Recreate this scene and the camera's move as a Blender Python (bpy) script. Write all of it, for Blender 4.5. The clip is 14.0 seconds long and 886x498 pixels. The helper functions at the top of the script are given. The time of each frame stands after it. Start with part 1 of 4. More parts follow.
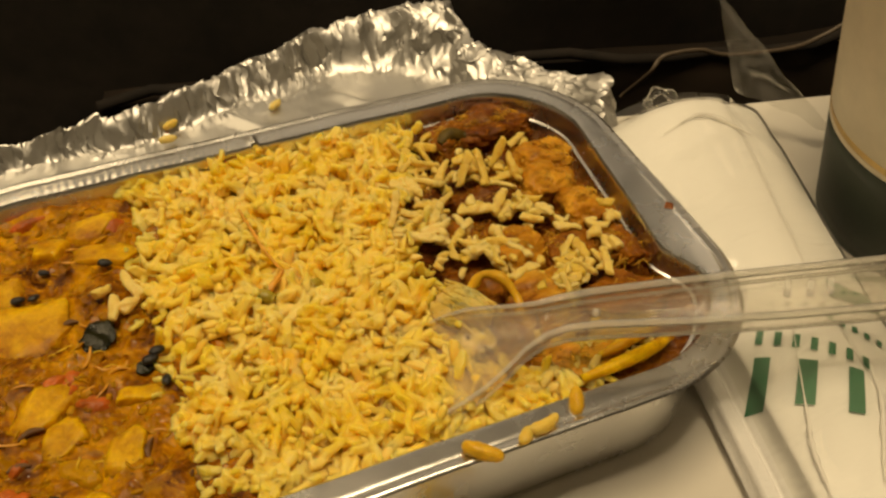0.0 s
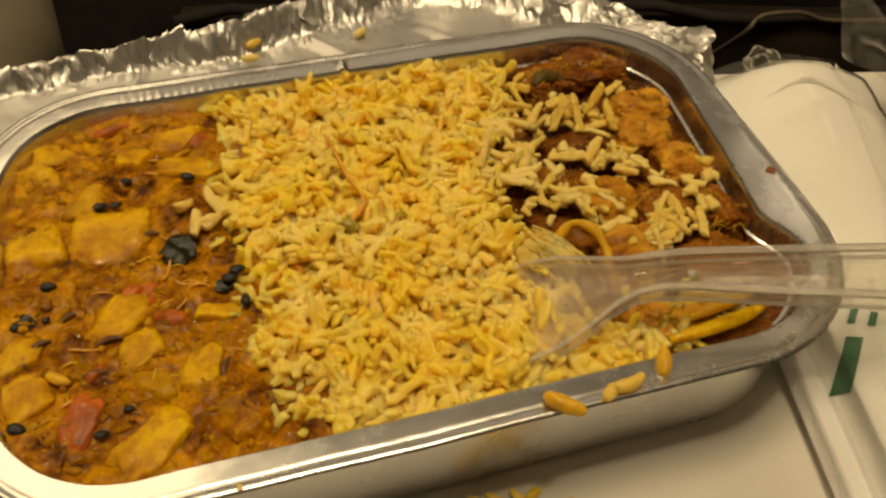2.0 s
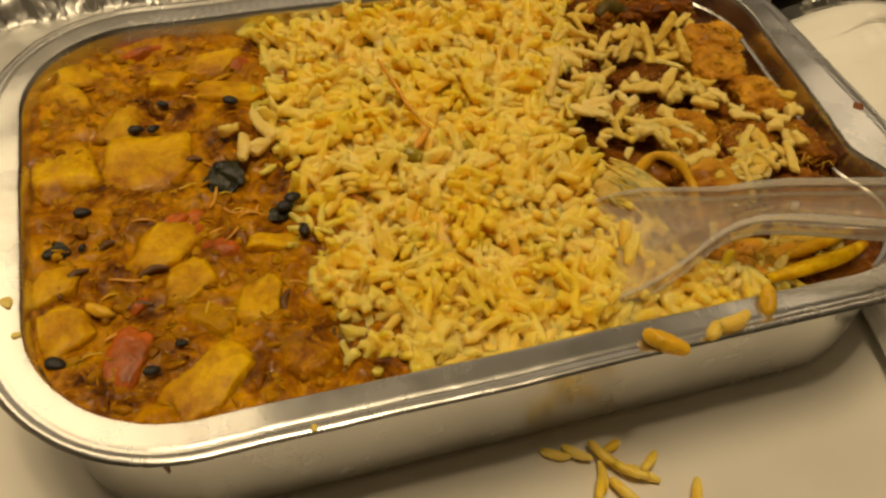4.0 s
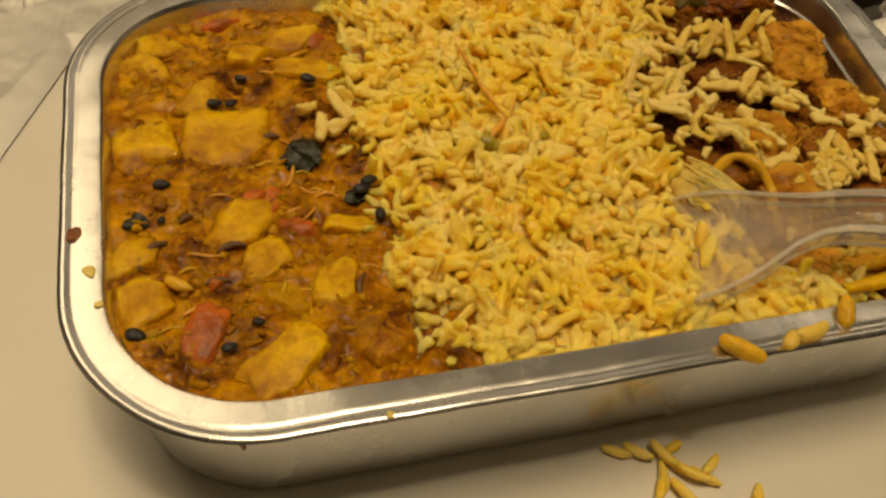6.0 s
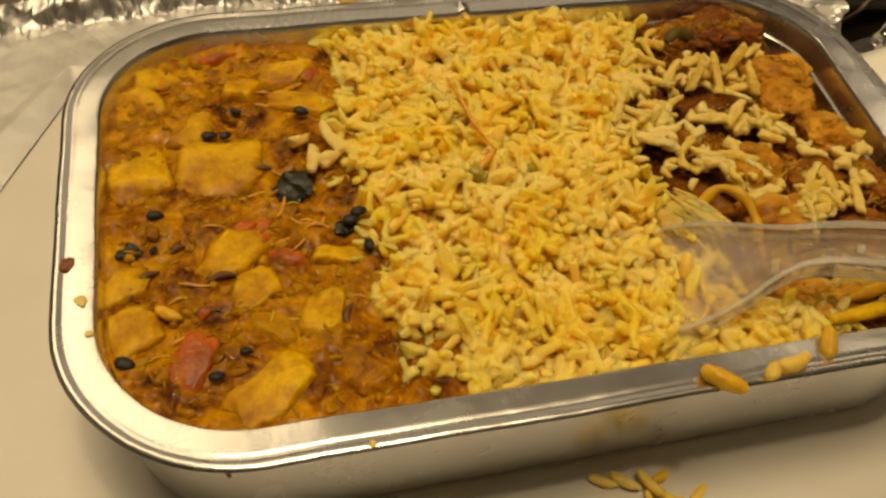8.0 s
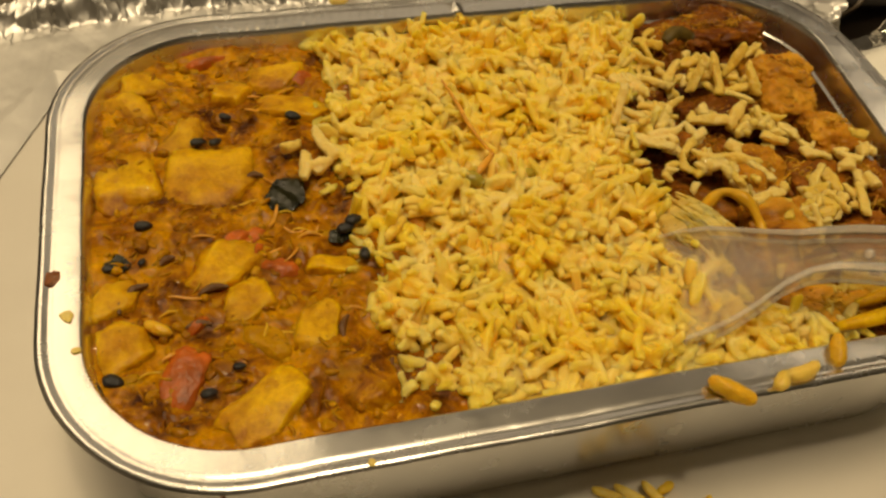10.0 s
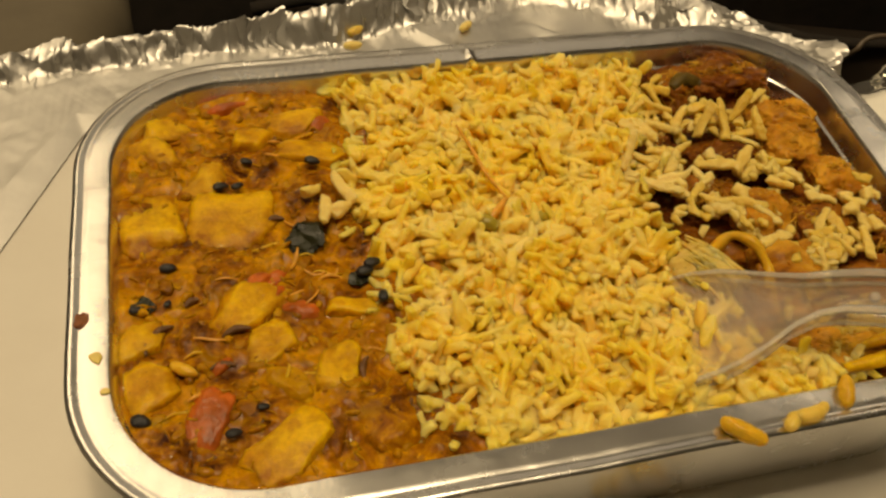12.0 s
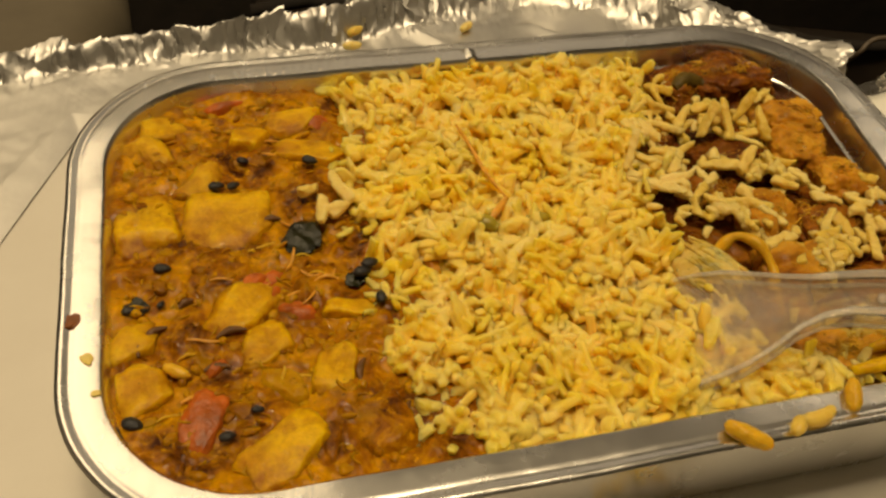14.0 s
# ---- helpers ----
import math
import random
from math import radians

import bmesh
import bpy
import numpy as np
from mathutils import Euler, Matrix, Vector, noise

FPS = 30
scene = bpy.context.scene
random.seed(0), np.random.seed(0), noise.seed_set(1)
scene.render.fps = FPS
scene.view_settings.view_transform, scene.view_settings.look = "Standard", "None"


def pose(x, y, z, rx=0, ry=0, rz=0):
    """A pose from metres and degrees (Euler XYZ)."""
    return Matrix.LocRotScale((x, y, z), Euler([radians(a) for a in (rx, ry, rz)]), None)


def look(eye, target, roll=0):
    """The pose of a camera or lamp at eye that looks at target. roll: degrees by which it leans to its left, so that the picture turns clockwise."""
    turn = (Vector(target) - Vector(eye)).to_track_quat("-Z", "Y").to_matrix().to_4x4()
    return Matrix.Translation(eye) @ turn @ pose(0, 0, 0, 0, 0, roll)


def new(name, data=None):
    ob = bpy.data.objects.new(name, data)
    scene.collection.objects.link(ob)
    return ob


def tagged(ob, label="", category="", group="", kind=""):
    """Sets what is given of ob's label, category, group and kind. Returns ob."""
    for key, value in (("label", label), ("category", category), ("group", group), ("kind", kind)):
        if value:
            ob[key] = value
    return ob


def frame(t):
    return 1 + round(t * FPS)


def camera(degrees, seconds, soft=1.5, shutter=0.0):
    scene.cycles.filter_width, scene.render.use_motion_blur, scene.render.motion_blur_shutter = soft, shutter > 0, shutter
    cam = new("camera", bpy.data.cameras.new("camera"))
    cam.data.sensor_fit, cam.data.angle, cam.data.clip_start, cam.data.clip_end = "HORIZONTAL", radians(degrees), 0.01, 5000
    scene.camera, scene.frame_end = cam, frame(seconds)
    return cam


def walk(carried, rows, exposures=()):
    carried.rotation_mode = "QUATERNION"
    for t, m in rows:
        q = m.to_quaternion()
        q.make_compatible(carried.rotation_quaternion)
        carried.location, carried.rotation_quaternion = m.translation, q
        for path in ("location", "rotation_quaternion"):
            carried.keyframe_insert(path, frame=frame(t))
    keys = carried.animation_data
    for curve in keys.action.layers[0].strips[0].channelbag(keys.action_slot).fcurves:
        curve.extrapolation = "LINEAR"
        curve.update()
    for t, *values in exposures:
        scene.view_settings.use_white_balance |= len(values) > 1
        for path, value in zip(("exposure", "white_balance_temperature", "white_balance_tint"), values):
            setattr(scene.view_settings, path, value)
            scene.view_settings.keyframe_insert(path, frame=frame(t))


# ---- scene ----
cam = camera(52.6, 14.0, soft=2.5)
PATH = [
    (0, (0.0588, -0.0751, 0.1625), (0.1132, 0.0573, 0.0228), 0.2),
    (0.5, (0.0527, -0.0704, 0.1616), (0.0975, 0.0616, 0.0183), 0.4),
    (1, (0.0524, -0.0705, 0.1600), (0.0961, 0.0595, 0.0144), 2.1),
    (1.5, (0.0523, -0.0704, 0.1585), (0.0952, 0.0582, 0.0114), 2.3),
    (2, (0.0510, -0.0694, 0.1573), (0.0943, 0.0582, 0.0095), 2.9),
    (2.5, (0.0513, -0.0683, 0.1565), (0.0957, 0.0584, 0.0082), 3.2),
    (3, (0.0481, -0.0670, 0.1549), (0.0945, 0.0589, 0.0066), 3.9),
    (3.5, (0.0424, -0.0659, 0.1457), (0.0896, 0.0600, -0.0024), 4.5),
    (4, (0.0355, -0.0622, 0.1387), (0.0840, 0.0617, -0.0106), 5.6),
    (4.2, (0.0334, -0.0617, 0.1360), (0.0822, 0.0619, -0.0135), 6.0),
    (6.3, (0.0283, -0.0577, 0.1403), (0.0681, 0.0635, -0.0137), 6.6),
    (6.5, (0.0297, -0.0581, 0.1406), (0.0679, 0.0639, -0.0133), 6.0),
    (7, (0.0311, -0.0591, 0.1413), (0.0694, 0.0649, -0.0109), 5.9),
    (7.5, (0.0296, -0.0592, 0.1416), (0.0694, 0.0662, -0.0091), 6.2),
    (8, (0.0317, -0.0596, 0.1421), (0.0721, 0.0664, -0.0079), 6.2),
    (8.5, (0.0318, -0.0571, 0.1391), (0.0735, 0.0683, -0.0111), 6.6),
    (8.7, (0.0310, -0.0562, 0.1406), (0.0731, 0.0692, -0.0094), 6.6),
    (10.8, (0.0319, -0.0544, 0.1398), (0.0742, 0.0706, -0.0105), 6.3),
    (11, (0.0282, -0.0536, 0.1418), (0.0704, 0.0718, -0.0082), 6.3),
    (11.5, (0.0297, -0.0558, 0.1451), (0.0721, 0.0727, -0.0021), 6.0),
    (12, (0.0284, -0.0560, 0.1442), (0.0715, 0.0744, -0.0013), 6.1),
    (12.5, (0.0295, -0.0555, 0.1432), (0.0722, 0.0754, -0.0019), 6.0),
    (13, (0.0284, -0.0539, 0.1436), (0.0711, 0.0772, -0.0012), 5.9),
    (13.5, (0.0294, -0.0549, 0.1421), (0.0718, 0.0766, -0.0026), 5.8),
    (14, (0.0294, -0.0550, 0.1416), (0.0722, 0.0764, -0.0030), 6.0),
]
walk(cam, [(t, look(eye, target, roll)) for t, eye, target, roll in PATH],
     ((0, 0.0), (0.5, -0.04), (1.5, -0.10), (3, -0.15), (4, -0.22), (6.5, -0.14), (8, -0.07), (11, -0.07), (14, -0.06)))

# ---- light ----
world = bpy.data.worlds.new("cabin_dark")
scene.world = world
world.use_nodes = True
world.node_tree.nodes["Background"].inputs[0].default_value = (0.9, 0.75, 0.55, 1)
world.node_tree.nodes["Background"].inputs[1].default_value = 0.05


def area_lamp(name, eye, target, size, watts, colour):
    data = bpy.data.lights.new(name, "AREA")
    data.shape, data.size, data.energy, data.color = "DISK", size, watts, colour
    ob = new(name, data)
    ob.matrix_world = look(eye, target)
    return ob


area_lamp("window_side_light", (-0.30, 0.70, 0.92), (0.08, 0.06, 0.0), 0.66, 2.6, (1.0, 0.76, 0.44))
area_lamp("ceiling_light", (0.04, 0.06, 1.46), (0.10, 0.06, 0.0), 0.56, 13.0, (1.0, 0.76, 0.44))
area_lamp("reading_light", (0.12, -0.16, 1.36), (0.10, 0.06, 0.0), 0.06, 2.4, (1.0, 0.78, 0.48))
# Added fill with no known source; brightens the right rim's reflection.
area_lamp("aisle_ceiling_light", (1.18, 0.80, 1.00), (0.10, 0.06, 0.0), 0.50, 1.0, (1.0, 0.78, 0.50))
# Invented panel lamp ahead, there for the far rim and foil to mirror.
area_lamp("forward_cabin_light", (0.50, 1.44, 0.96), (0.10, 0.10, 0.0), 1.0, 1.0, (1.0, 0.80, 0.54))


# ---- building helpers ----
def mesh_from(name, verts, faces, smooth=True):
    me = bpy.data.meshes.new(name)
    me.from_pydata([tuple(v) for v in verts], [], faces)
    me.update()
    if smooth:
        me.shade_smooth()
    return me


def part(name, me, material, parent=None, label=""):
    """Links a mesh or a bmesh as one object, under a thing or a part."""
    if isinstance(me, bmesh.types.BMesh):
        bm, me = me, bpy.data.meshes.new(name)
        bmesh.ops.recalc_face_normals(bm, faces=bm.faces)
        bm.to_mesh(me)
        bm.free()
        me.shade_smooth()
    if material and not me.materials:
        me.materials.append(material)
    ob = new(name, me)
    if parent:
        ob.parent = parent
    if label:
        tagged(ob, label)
    return ob


def thing(name, label, category, group="", kind=""):
    return tagged(new(name), label, category, group, kind)


def join_parts(pieces):
    """Verts and faces of several (verts, faces) in one pair."""
    verts, faces, base = [], [], 0
    for v, f in pieces:
        verts.extend(v)
        faces.extend([tuple(i + base for i in q) for q in f])
        base += len(v)
    return verts, faces


def box(bm, cx, cy, cz, sx, sy, sz, bevel=0.0, segments=3):
    made = bmesh.ops.create_cube(bm, size=1.0, matrix=Matrix.Translation((cx, cy, cz)) @ Matrix.Diagonal((sx, sy, sz, 1)))
    if bevel:
        edges = {e for v in made["verts"] for e in v.link_edges}
        bmesh.ops.bevel(bm, geom=list(edges), offset=bevel, segments=segments, affect="EDGES", profile=0.5)
    return bm


def tube(points, radii, sides=8):
    """A closed tube along points with a radius at each."""
    verts, faces, n = [], [], len(points)
    pts = [Vector(p) for p in points]
    for i, p in enumerate(pts):
        way = (pts[min(i + 1, n - 1)] - pts[max(i - 1, 0)]).normalized()
        a = way.cross(Vector((0.13, 0.21, 1))).normalized()
        b = way.cross(a)
        r = radii[i] if hasattr(radii, "__len__") else radii
        verts.extend(p + r * (math.cos(k * math.tau / sides) * a + math.sin(k * math.tau / sides) * b) for k in range(sides))
    for i in range(n - 1):
        for k in range(sides):
            q = (k + 1) % sides
            faces.append((i * sides + k, i * sides + q, (i + 1) * sides + q, (i + 1) * sides + k))
    faces.append(tuple(range(sides)))
    faces.append(tuple((n - 1) * sides + k for k in reversed(range(sides))))
    return verts, faces


def smooth_line(points, steps=6):
    """A Catmull-Rom line through points."""
    pts = [Vector(p) for p in points]
    pts = [2 * pts[0] - pts[1], *pts, 2 * pts[-1] - pts[-2]]
    out = []
    for a, b, c, d in zip(pts, pts[1:], pts[2:], pts[3:]):
        for k in range(steps):
            u = k / steps
            out.append(0.5 * (2 * b + (c - a) * u + (2 * a - 5 * b + 4 * c - d) * u * u + (3 * b - a - 3 * c + d) * u ** 3))
    return [*out, pts[-2]]


def chunk(size, power=4.0, rough=0.08, scale=2.2, seed=0, cuts=3, detail=10, fine=0.0):
    """A lump cut from a rounded block: verts and faces round its own middle."""
    rng = random.Random(seed)
    off = Vector((rng.uniform(-50, 50), rng.uniform(-50, 50), rng.uniform(-50, 50)))
    planes = []
    for _ in range(cuts):
        n = Vector((rng.uniform(-1, 1), rng.uniform(-1, 1), rng.uniform(-0.2, 0.5))).normalized()
        planes.append((n, rng.uniform(0.68, 0.95)))
    bm = bmesh.new()
    bmesh.ops.create_cube(bm, size=2.0)
    bmesh.ops.subdivide_edges(bm, edges=bm.edges[:], cuts=detail, use_grid_fill=True)
    for v in bm.verts:
        p = v.co
        p = p / (abs(p.x) ** power + abs(p.y) ** power + abs(p.z) ** power) ** (1 / power)
        for n, d in planes:
            over = p.dot(n) - d
            if over > 0:
                p = p - n * over * 0.92
        w = noise.noise(p * scale + off)
        p = p * (1 + rough * w)
        if fine:
            p = p * (1 + fine * noise.noise(p * scale * 4 + off) + 0.6 * fine * noise.noise(p * scale * 9 - off))
        v.co = Vector((p.x * size[0] / 2, p.y * size[1] / 2, p.z * size[2] / 2))
    return bm


def sheet(x0, x1, y0, y1, nx, ny, height, keep=None):
    """A height field; keep(x, y) says which cells stay."""
    verts = [(x0 + (x1 - x0) * i / nx, y0 + (y1 - y0) * j / ny) for j in range(ny + 1) for i in range(nx + 1)]
    faces = []
    for j in range(ny):
        for i in range(nx):
            a = j * (nx + 1) + i
            cx, cy = verts[a][0] + (x1 - x0) / nx / 2, verts[a][1] + (y1 - y0) / ny / 2
            if keep is None or keep(cx, cy):
                faces.append((a, a + 1, a + nx + 2, a + nx + 1))
    used = sorted({i for f in faces for i in f})
    place = {old: k for k, old in enumerate(used)}
    return [(*verts[i], height(*verts[i])) for i in used], [tuple(place[i] for i in f) for f in faces]


# ---- materials ----
class Nodes:
    """A short way to write node materials."""

    def __init__(self, name):
        self.material = bpy.data.materials.new(name)
        self.material.use_nodes = True
        self.tree = self.material.node_tree
        self.shader = self.tree.nodes["Principled BSDF"]
        self.place = self.add("ShaderNodeNewGeometry").outputs["Position"]

    def add(self, kind, **inputs):
        node = self.tree.nodes.new(kind)
        for key, value in inputs.items():
            self.put(node, key.replace("_", " "), value)
        return node

    def put(self, node, key, value):
        socket = node.inputs[key]
        if isinstance(value, bpy.types.NodeSocket):
            self.tree.links.new(value, socket)
        else:
            socket.default_value = (*value, 1) if isinstance(value, tuple) and len(value) == 3 and socket.type == "RGBA" else value

    def set(self, **inputs):
        for key, value in inputs.items():
            self.put(self.shader, key.replace("_", " "), value)
        return self

    def noise(self, scale, detail=4.0, rough=0.55, vector=None, distortion=0.0):
        node = self.add("ShaderNodeTexNoise", Scale=scale, Detail=detail, Roughness=rough, Distortion=distortion)
        self.tree.links.new(vector or self.place, node.inputs["Vector"])
        return node.outputs["Fac"]

    def stretched(self, x, y, z):
        node = self.add("ShaderNodeMapping")
        node.inputs["Scale"].default_value = (x, y, z)
        self.tree.links.new(self.place, node.inputs["Vector"])
        return node.outputs["Vector"]

    def ramp(self, fac, *stops):
        node = self.add("ShaderNodeValToRGB")
        self.tree.links.new(fac, node.inputs["Fac"])
        band = node.color_ramp
        while len(band.elements) < len(stops):
            band.elements.new(0.5)
        for e, (at, colour) in zip(band.elements, stops):
            e.position = at
            e.color = (*colour, 1) if isinstance(colour, tuple) else (colour, colour, colour, 1)
        return node.outputs["Color"]

    def mix(self, fac, a, b, mode="MIX"):
        node = self.add("ShaderNodeMix")
        node.data_type, node.blend_type = "RGBA", mode
        for socket, value in ((node.inputs[0], fac), (node.inputs[6], a), (node.inputs[7], b)):
            if isinstance(value, bpy.types.NodeSocket):
                self.tree.links.new(value, socket)
            else:
                socket.default_value = (*value, 1) if isinstance(value, tuple) else value
        return node.outputs[2]

    def math(self, how, a, b=0.0):
        node = self.add("ShaderNodeMath")
        node.operation = how
        for socket, value in zip(node.inputs, (a, b)):
            if isinstance(value, bpy.types.NodeSocket):
                self.tree.links.new(value, socket)
            else:
                socket.default_value = value
        return node.outputs[0]

    def bump(self, height, strength, distance, under=None):
        node = self.add("ShaderNodeBump", Strength=strength, Distance=distance)
        self.tree.links.new(height, node.inputs["Height"])
        if under:
            self.tree.links.new(under, node.inputs["Normal"])
        return node.outputs["Normal"]

    def wet(self, share, under):
        """Small wet points of oil that catch the lamps; share: how many."""
        spots = self.ramp(self.noise(1300, 2, 0.6), (0.66 - share, 0.0), (0.70 - share, 1.0))
        return {"Coat_Weight": spots, "Coat_Roughness": 0.06, "Coat_Normal": self.bump(self.noise(900, 2), 0.6, 0.0006, under)}

    def chance(self):
        """A number of its own for each object and each loose piece."""
        a = self.add("ShaderNodeObjectInfo").outputs["Random"]
        b = self.add("ShaderNodeNewGeometry").outputs["Random Per Island"]
        return self.math("FRACT", self.math("ADD", a, b))


def table_material():
    n = Nodes("cream_plastic")
    tone = n.ramp(n.noise(35, 5), (0.3, (0.68, 0.645, 0.575)), (0.7, (0.73, 0.70, 0.63)))
    smear = n.ramp(n.noise(18, 6, 0.6, distortion=0.6), (0.35, 0.30), (0.7, 0.5))
    return n.set(Base_Color=tone, Roughness=smear, Normal=n.bump(n.noise(2600, 2), 0.12, 0.0002)).material


def foil_material(name, rough, tint=(0.80, 0.79, 0.77), ribs=0.0, crumple=0.0):
    n = Nodes(name)
    worn = n.ramp(n.noise(120, 6, 0.65), (0.3, rough * 0.9), (0.75, rough * 1.15))
    tone = n.ramp(n.noise(60, 5), (0.3, tuple(0.9 * c for c in tint)), (0.7, tint))
    rough_bump = n.bump(n.noise(300, 4, 0.5), 0.12, 0.0005)
    for size, share in ((110.0, 0.6), (290.0, 0.4)) if crumple else ():
        cells = n.add("ShaderNodeTexVoronoi", Scale=size, Randomness=1.0)
        n.tree.links.new(n.place, cells.inputs["Vector"])
        rough_bump = n.bump(cells.outputs["Distance"], crumple * share, 0.006, rough_bump)
    if ribs:
        rough_bump = n.bump(n.noise(1.0, 3, 0.5, n.stretched(1500, 120, 90)), ribs, 0.0004, rough_bump)
    return n.set(Base_Color=tone, Metallic=1.0, Roughness=worn, Normal=rough_bump).material


def rice_tone(n):
    own = n.ramp(n.noise(120, 3, 0.6), (0.34, (0.96, 0.67, 0.18)), (0.48, (0.95, 0.632, 0.12)), (0.58, (0.93, 0.595, 0.06)), (0.70, (0.90, 0.555, 0.022)))
    patch = n.ramp(n.noise(75, 3), (0.50, 0.0), (0.66, 0.7))
    tone = n.mix(patch, own, (0.91, 0.585, 0.03))
    tone = n.mix(n.ramp(n.noise(230, 5), (0.64, 0.0), (0.80, 0.10)), tone, (0.66, 0.38, 0.015))
    return n.mix(n.ramp(n.noise(1500, 1), (0.77, 0.0), (0.80, 0.8)), tone, (0.16, 0.08, 0.02))


def soft_rice(n, tone, deep, share, spread=(1.0, 1.0, 1.0)):
    """The wet, translucent flesh of cooked rice."""
    relief = n.bump(n.noise(1900, 2), 0.25, 0.00025, n.bump(n.noise(650, 3), 0.35, 0.0006))
    n.set(Base_Color=tone, Roughness=0.36, Specular_IOR_Level=0.22, Subsurface_Weight=share, Subsurface_Radius=spread, Subsurface_Scale=deep, Normal=relief, **n.wet(0.05, relief))
    return n.material


def rice_material():
    n = Nodes("yellow_cooked_rice")
    pale = n.ramp(n.chance(), (0.15, (0.92, 0.575, 0.05)), (0.5, (0.93, 0.63, 0.12)), (0.95, (0.95, 0.69, 0.22)))
    return soft_rice(n, n.mix(0.25, rice_tone(n), pale), 0.0018, 1.0)


def sticky_rice_material():
    n = Nodes("sticky_yellow_rice")
    return soft_rice(n, rice_tone(n), 0.0040, 1.0, (1.0, 0.90, 0.55))


def pale_rice_material():
    n = Nodes("pale_cooked_rice")
    own = n.ramp(n.chance(), (0.0, (0.84, 0.64, 0.22)), (0.5, (0.78, 0.57, 0.15)), (1.0, (0.70, 0.48, 0.07)))
    tone = n.mix(n.ramp(n.noise(420, 4), (0.55, 0.0), (0.75, 0.5)), own, (0.66, 0.42, 0.06))
    return soft_rice(n, tone, 0.0024, 1.0)


def gravy_material(name, dark, mid, light, scale=240, bits=0.0, relief=0.8, fibre=False):
    n = Nodes(name)
    way = n.stretched(0.5, 1.6, 1.0) if fibre else n.place
    base = n.ramp(n.noise(scale, 8, 0.68, way, 1.0), (0.39, dark), (0.50, mid), (0.61, light))
    large = n.ramp(n.noise(scale * 0.42, 5, distortion=0.8), (0.36, dark), (0.48, mid), (0.62, light))
    tone = n.mix(0.55, base, large)
    if bits:
        tone = n.mix(bits, tone, n.ramp(n.chance(), (0.0, tuple(c * 0.6 for c in dark)), (0.4, mid), (0.7, light), (1.0, tuple(min(0.9, c * 1.3) for c in light))))
    tone = n.mix(n.ramp(n.noise(scale * 5, 3), (0.64, 0.0), (0.72, 0.7)), tone, tuple(c * 0.3 for c in dark))
    tone = n.mix(n.ramp(n.noise(scale * 3.1, 4), (0.62, 0.0), (0.72, 0.6)), tone, tuple(min(0.85, c * 1.35) for c in light))
    wet = n.ramp(n.noise(scale * 2.6, 3, 0.6), (0.40, 0.12), (0.60, 0.42))
    normal = n.bump(n.noise(scale * 5.0, 3, 0.6), 0.12, 0.0003, n.bump(n.noise(scale * 1.3, 7, 0.65, way), relief * 0.3, 0.0012))
    return n.set(Base_Color=tone, Roughness=wet, Specular_IOR_Level=0.10, Subsurface_Weight=0.7, Subsurface_Radius=(1.0, 0.8, 0.4), Subsurface_Scale=0.0014, Normal=normal,
                 **n.wet(0.03, normal)).material


def potato_material():
    n = Nodes("turmeric_potato")
    own = n.ramp(n.chance(), (0.0, (0.92, 0.60, 0.002)), (0.5, (0.88, 0.55, 0.003)), (1.0, (0.76, 0.50, 0.012)))
    mealy = n.ramp(n.noise(900, 5, 0.7), (0.35, 0.0), (0.75, 0.5))
    tone = n.mix(mealy, own, (0.52, 0.28, 0.004))
    stain = n.ramp(n.noise(190, 7, 0.65, distortion=0.6), (0.47, 0.0), (0.68, 0.85))
    tone = n.mix(stain, tone, (0.44, 0.19, 0.003))
    height = n.add("ShaderNodeSeparateXYZ", Vector=n.place).outputs["Z"]
    ripple = n.math("MULTIPLY", n.math("SUBTRACT", n.noise(240, 6, 0.65), 0.5), 0.0028)
    clear = n.math("MULTIPLY", n.math("SUBTRACT", n.math("ADD", height, ripple), 0.0265), 560.0)
    coat = n.ramp(n.noise(330, 5, 0.6), (0.38, (0.30, 0.10, 0.001)), (0.62, (0.60, 0.30, 0.002)))
    tone = n.mix(n.ramp(clear, (0.0, 0.0), (1.0, 1.0)), coat, tone)
    tone = n.mix(n.ramp(n.noise(1700, 3), (0.70, 0.0), (0.74, 0.7)), tone, (0.10, 0.04, 0.01))
    relief = n.bump(n.noise(1500, 4, 0.65), 0.25, 0.0004, n.bump(n.noise(330, 4, 0.6), 0.35, 0.0010))
    return n.set(Base_Color=tone, Roughness=0.36, Specular_IOR_Level=0.14, Subsurface_Weight=0.9, Subsurface_Radius=(1.0, 1.0, 1.0), Subsurface_Scale=0.0036, Normal=relief, **n.wet(0.04, relief)).material


def plain(name, colour, rough=0.5, vary=0.2, scale=300.0, bump=0.2, metal=0.0, **more):
    n = Nodes(name)
    tone = n.ramp(n.noise(scale, 5), (0.3, tuple(c * (1 - vary) for c in colour)), (0.7, tuple(min(1.0, c * (1 + vary)) for c in colour)))
    return n.set(Base_Color=tone, Roughness=rough, Metallic=metal, Normal=n.bump(n.noise(scale * 3, 4), bump, 0.0005), **more).material


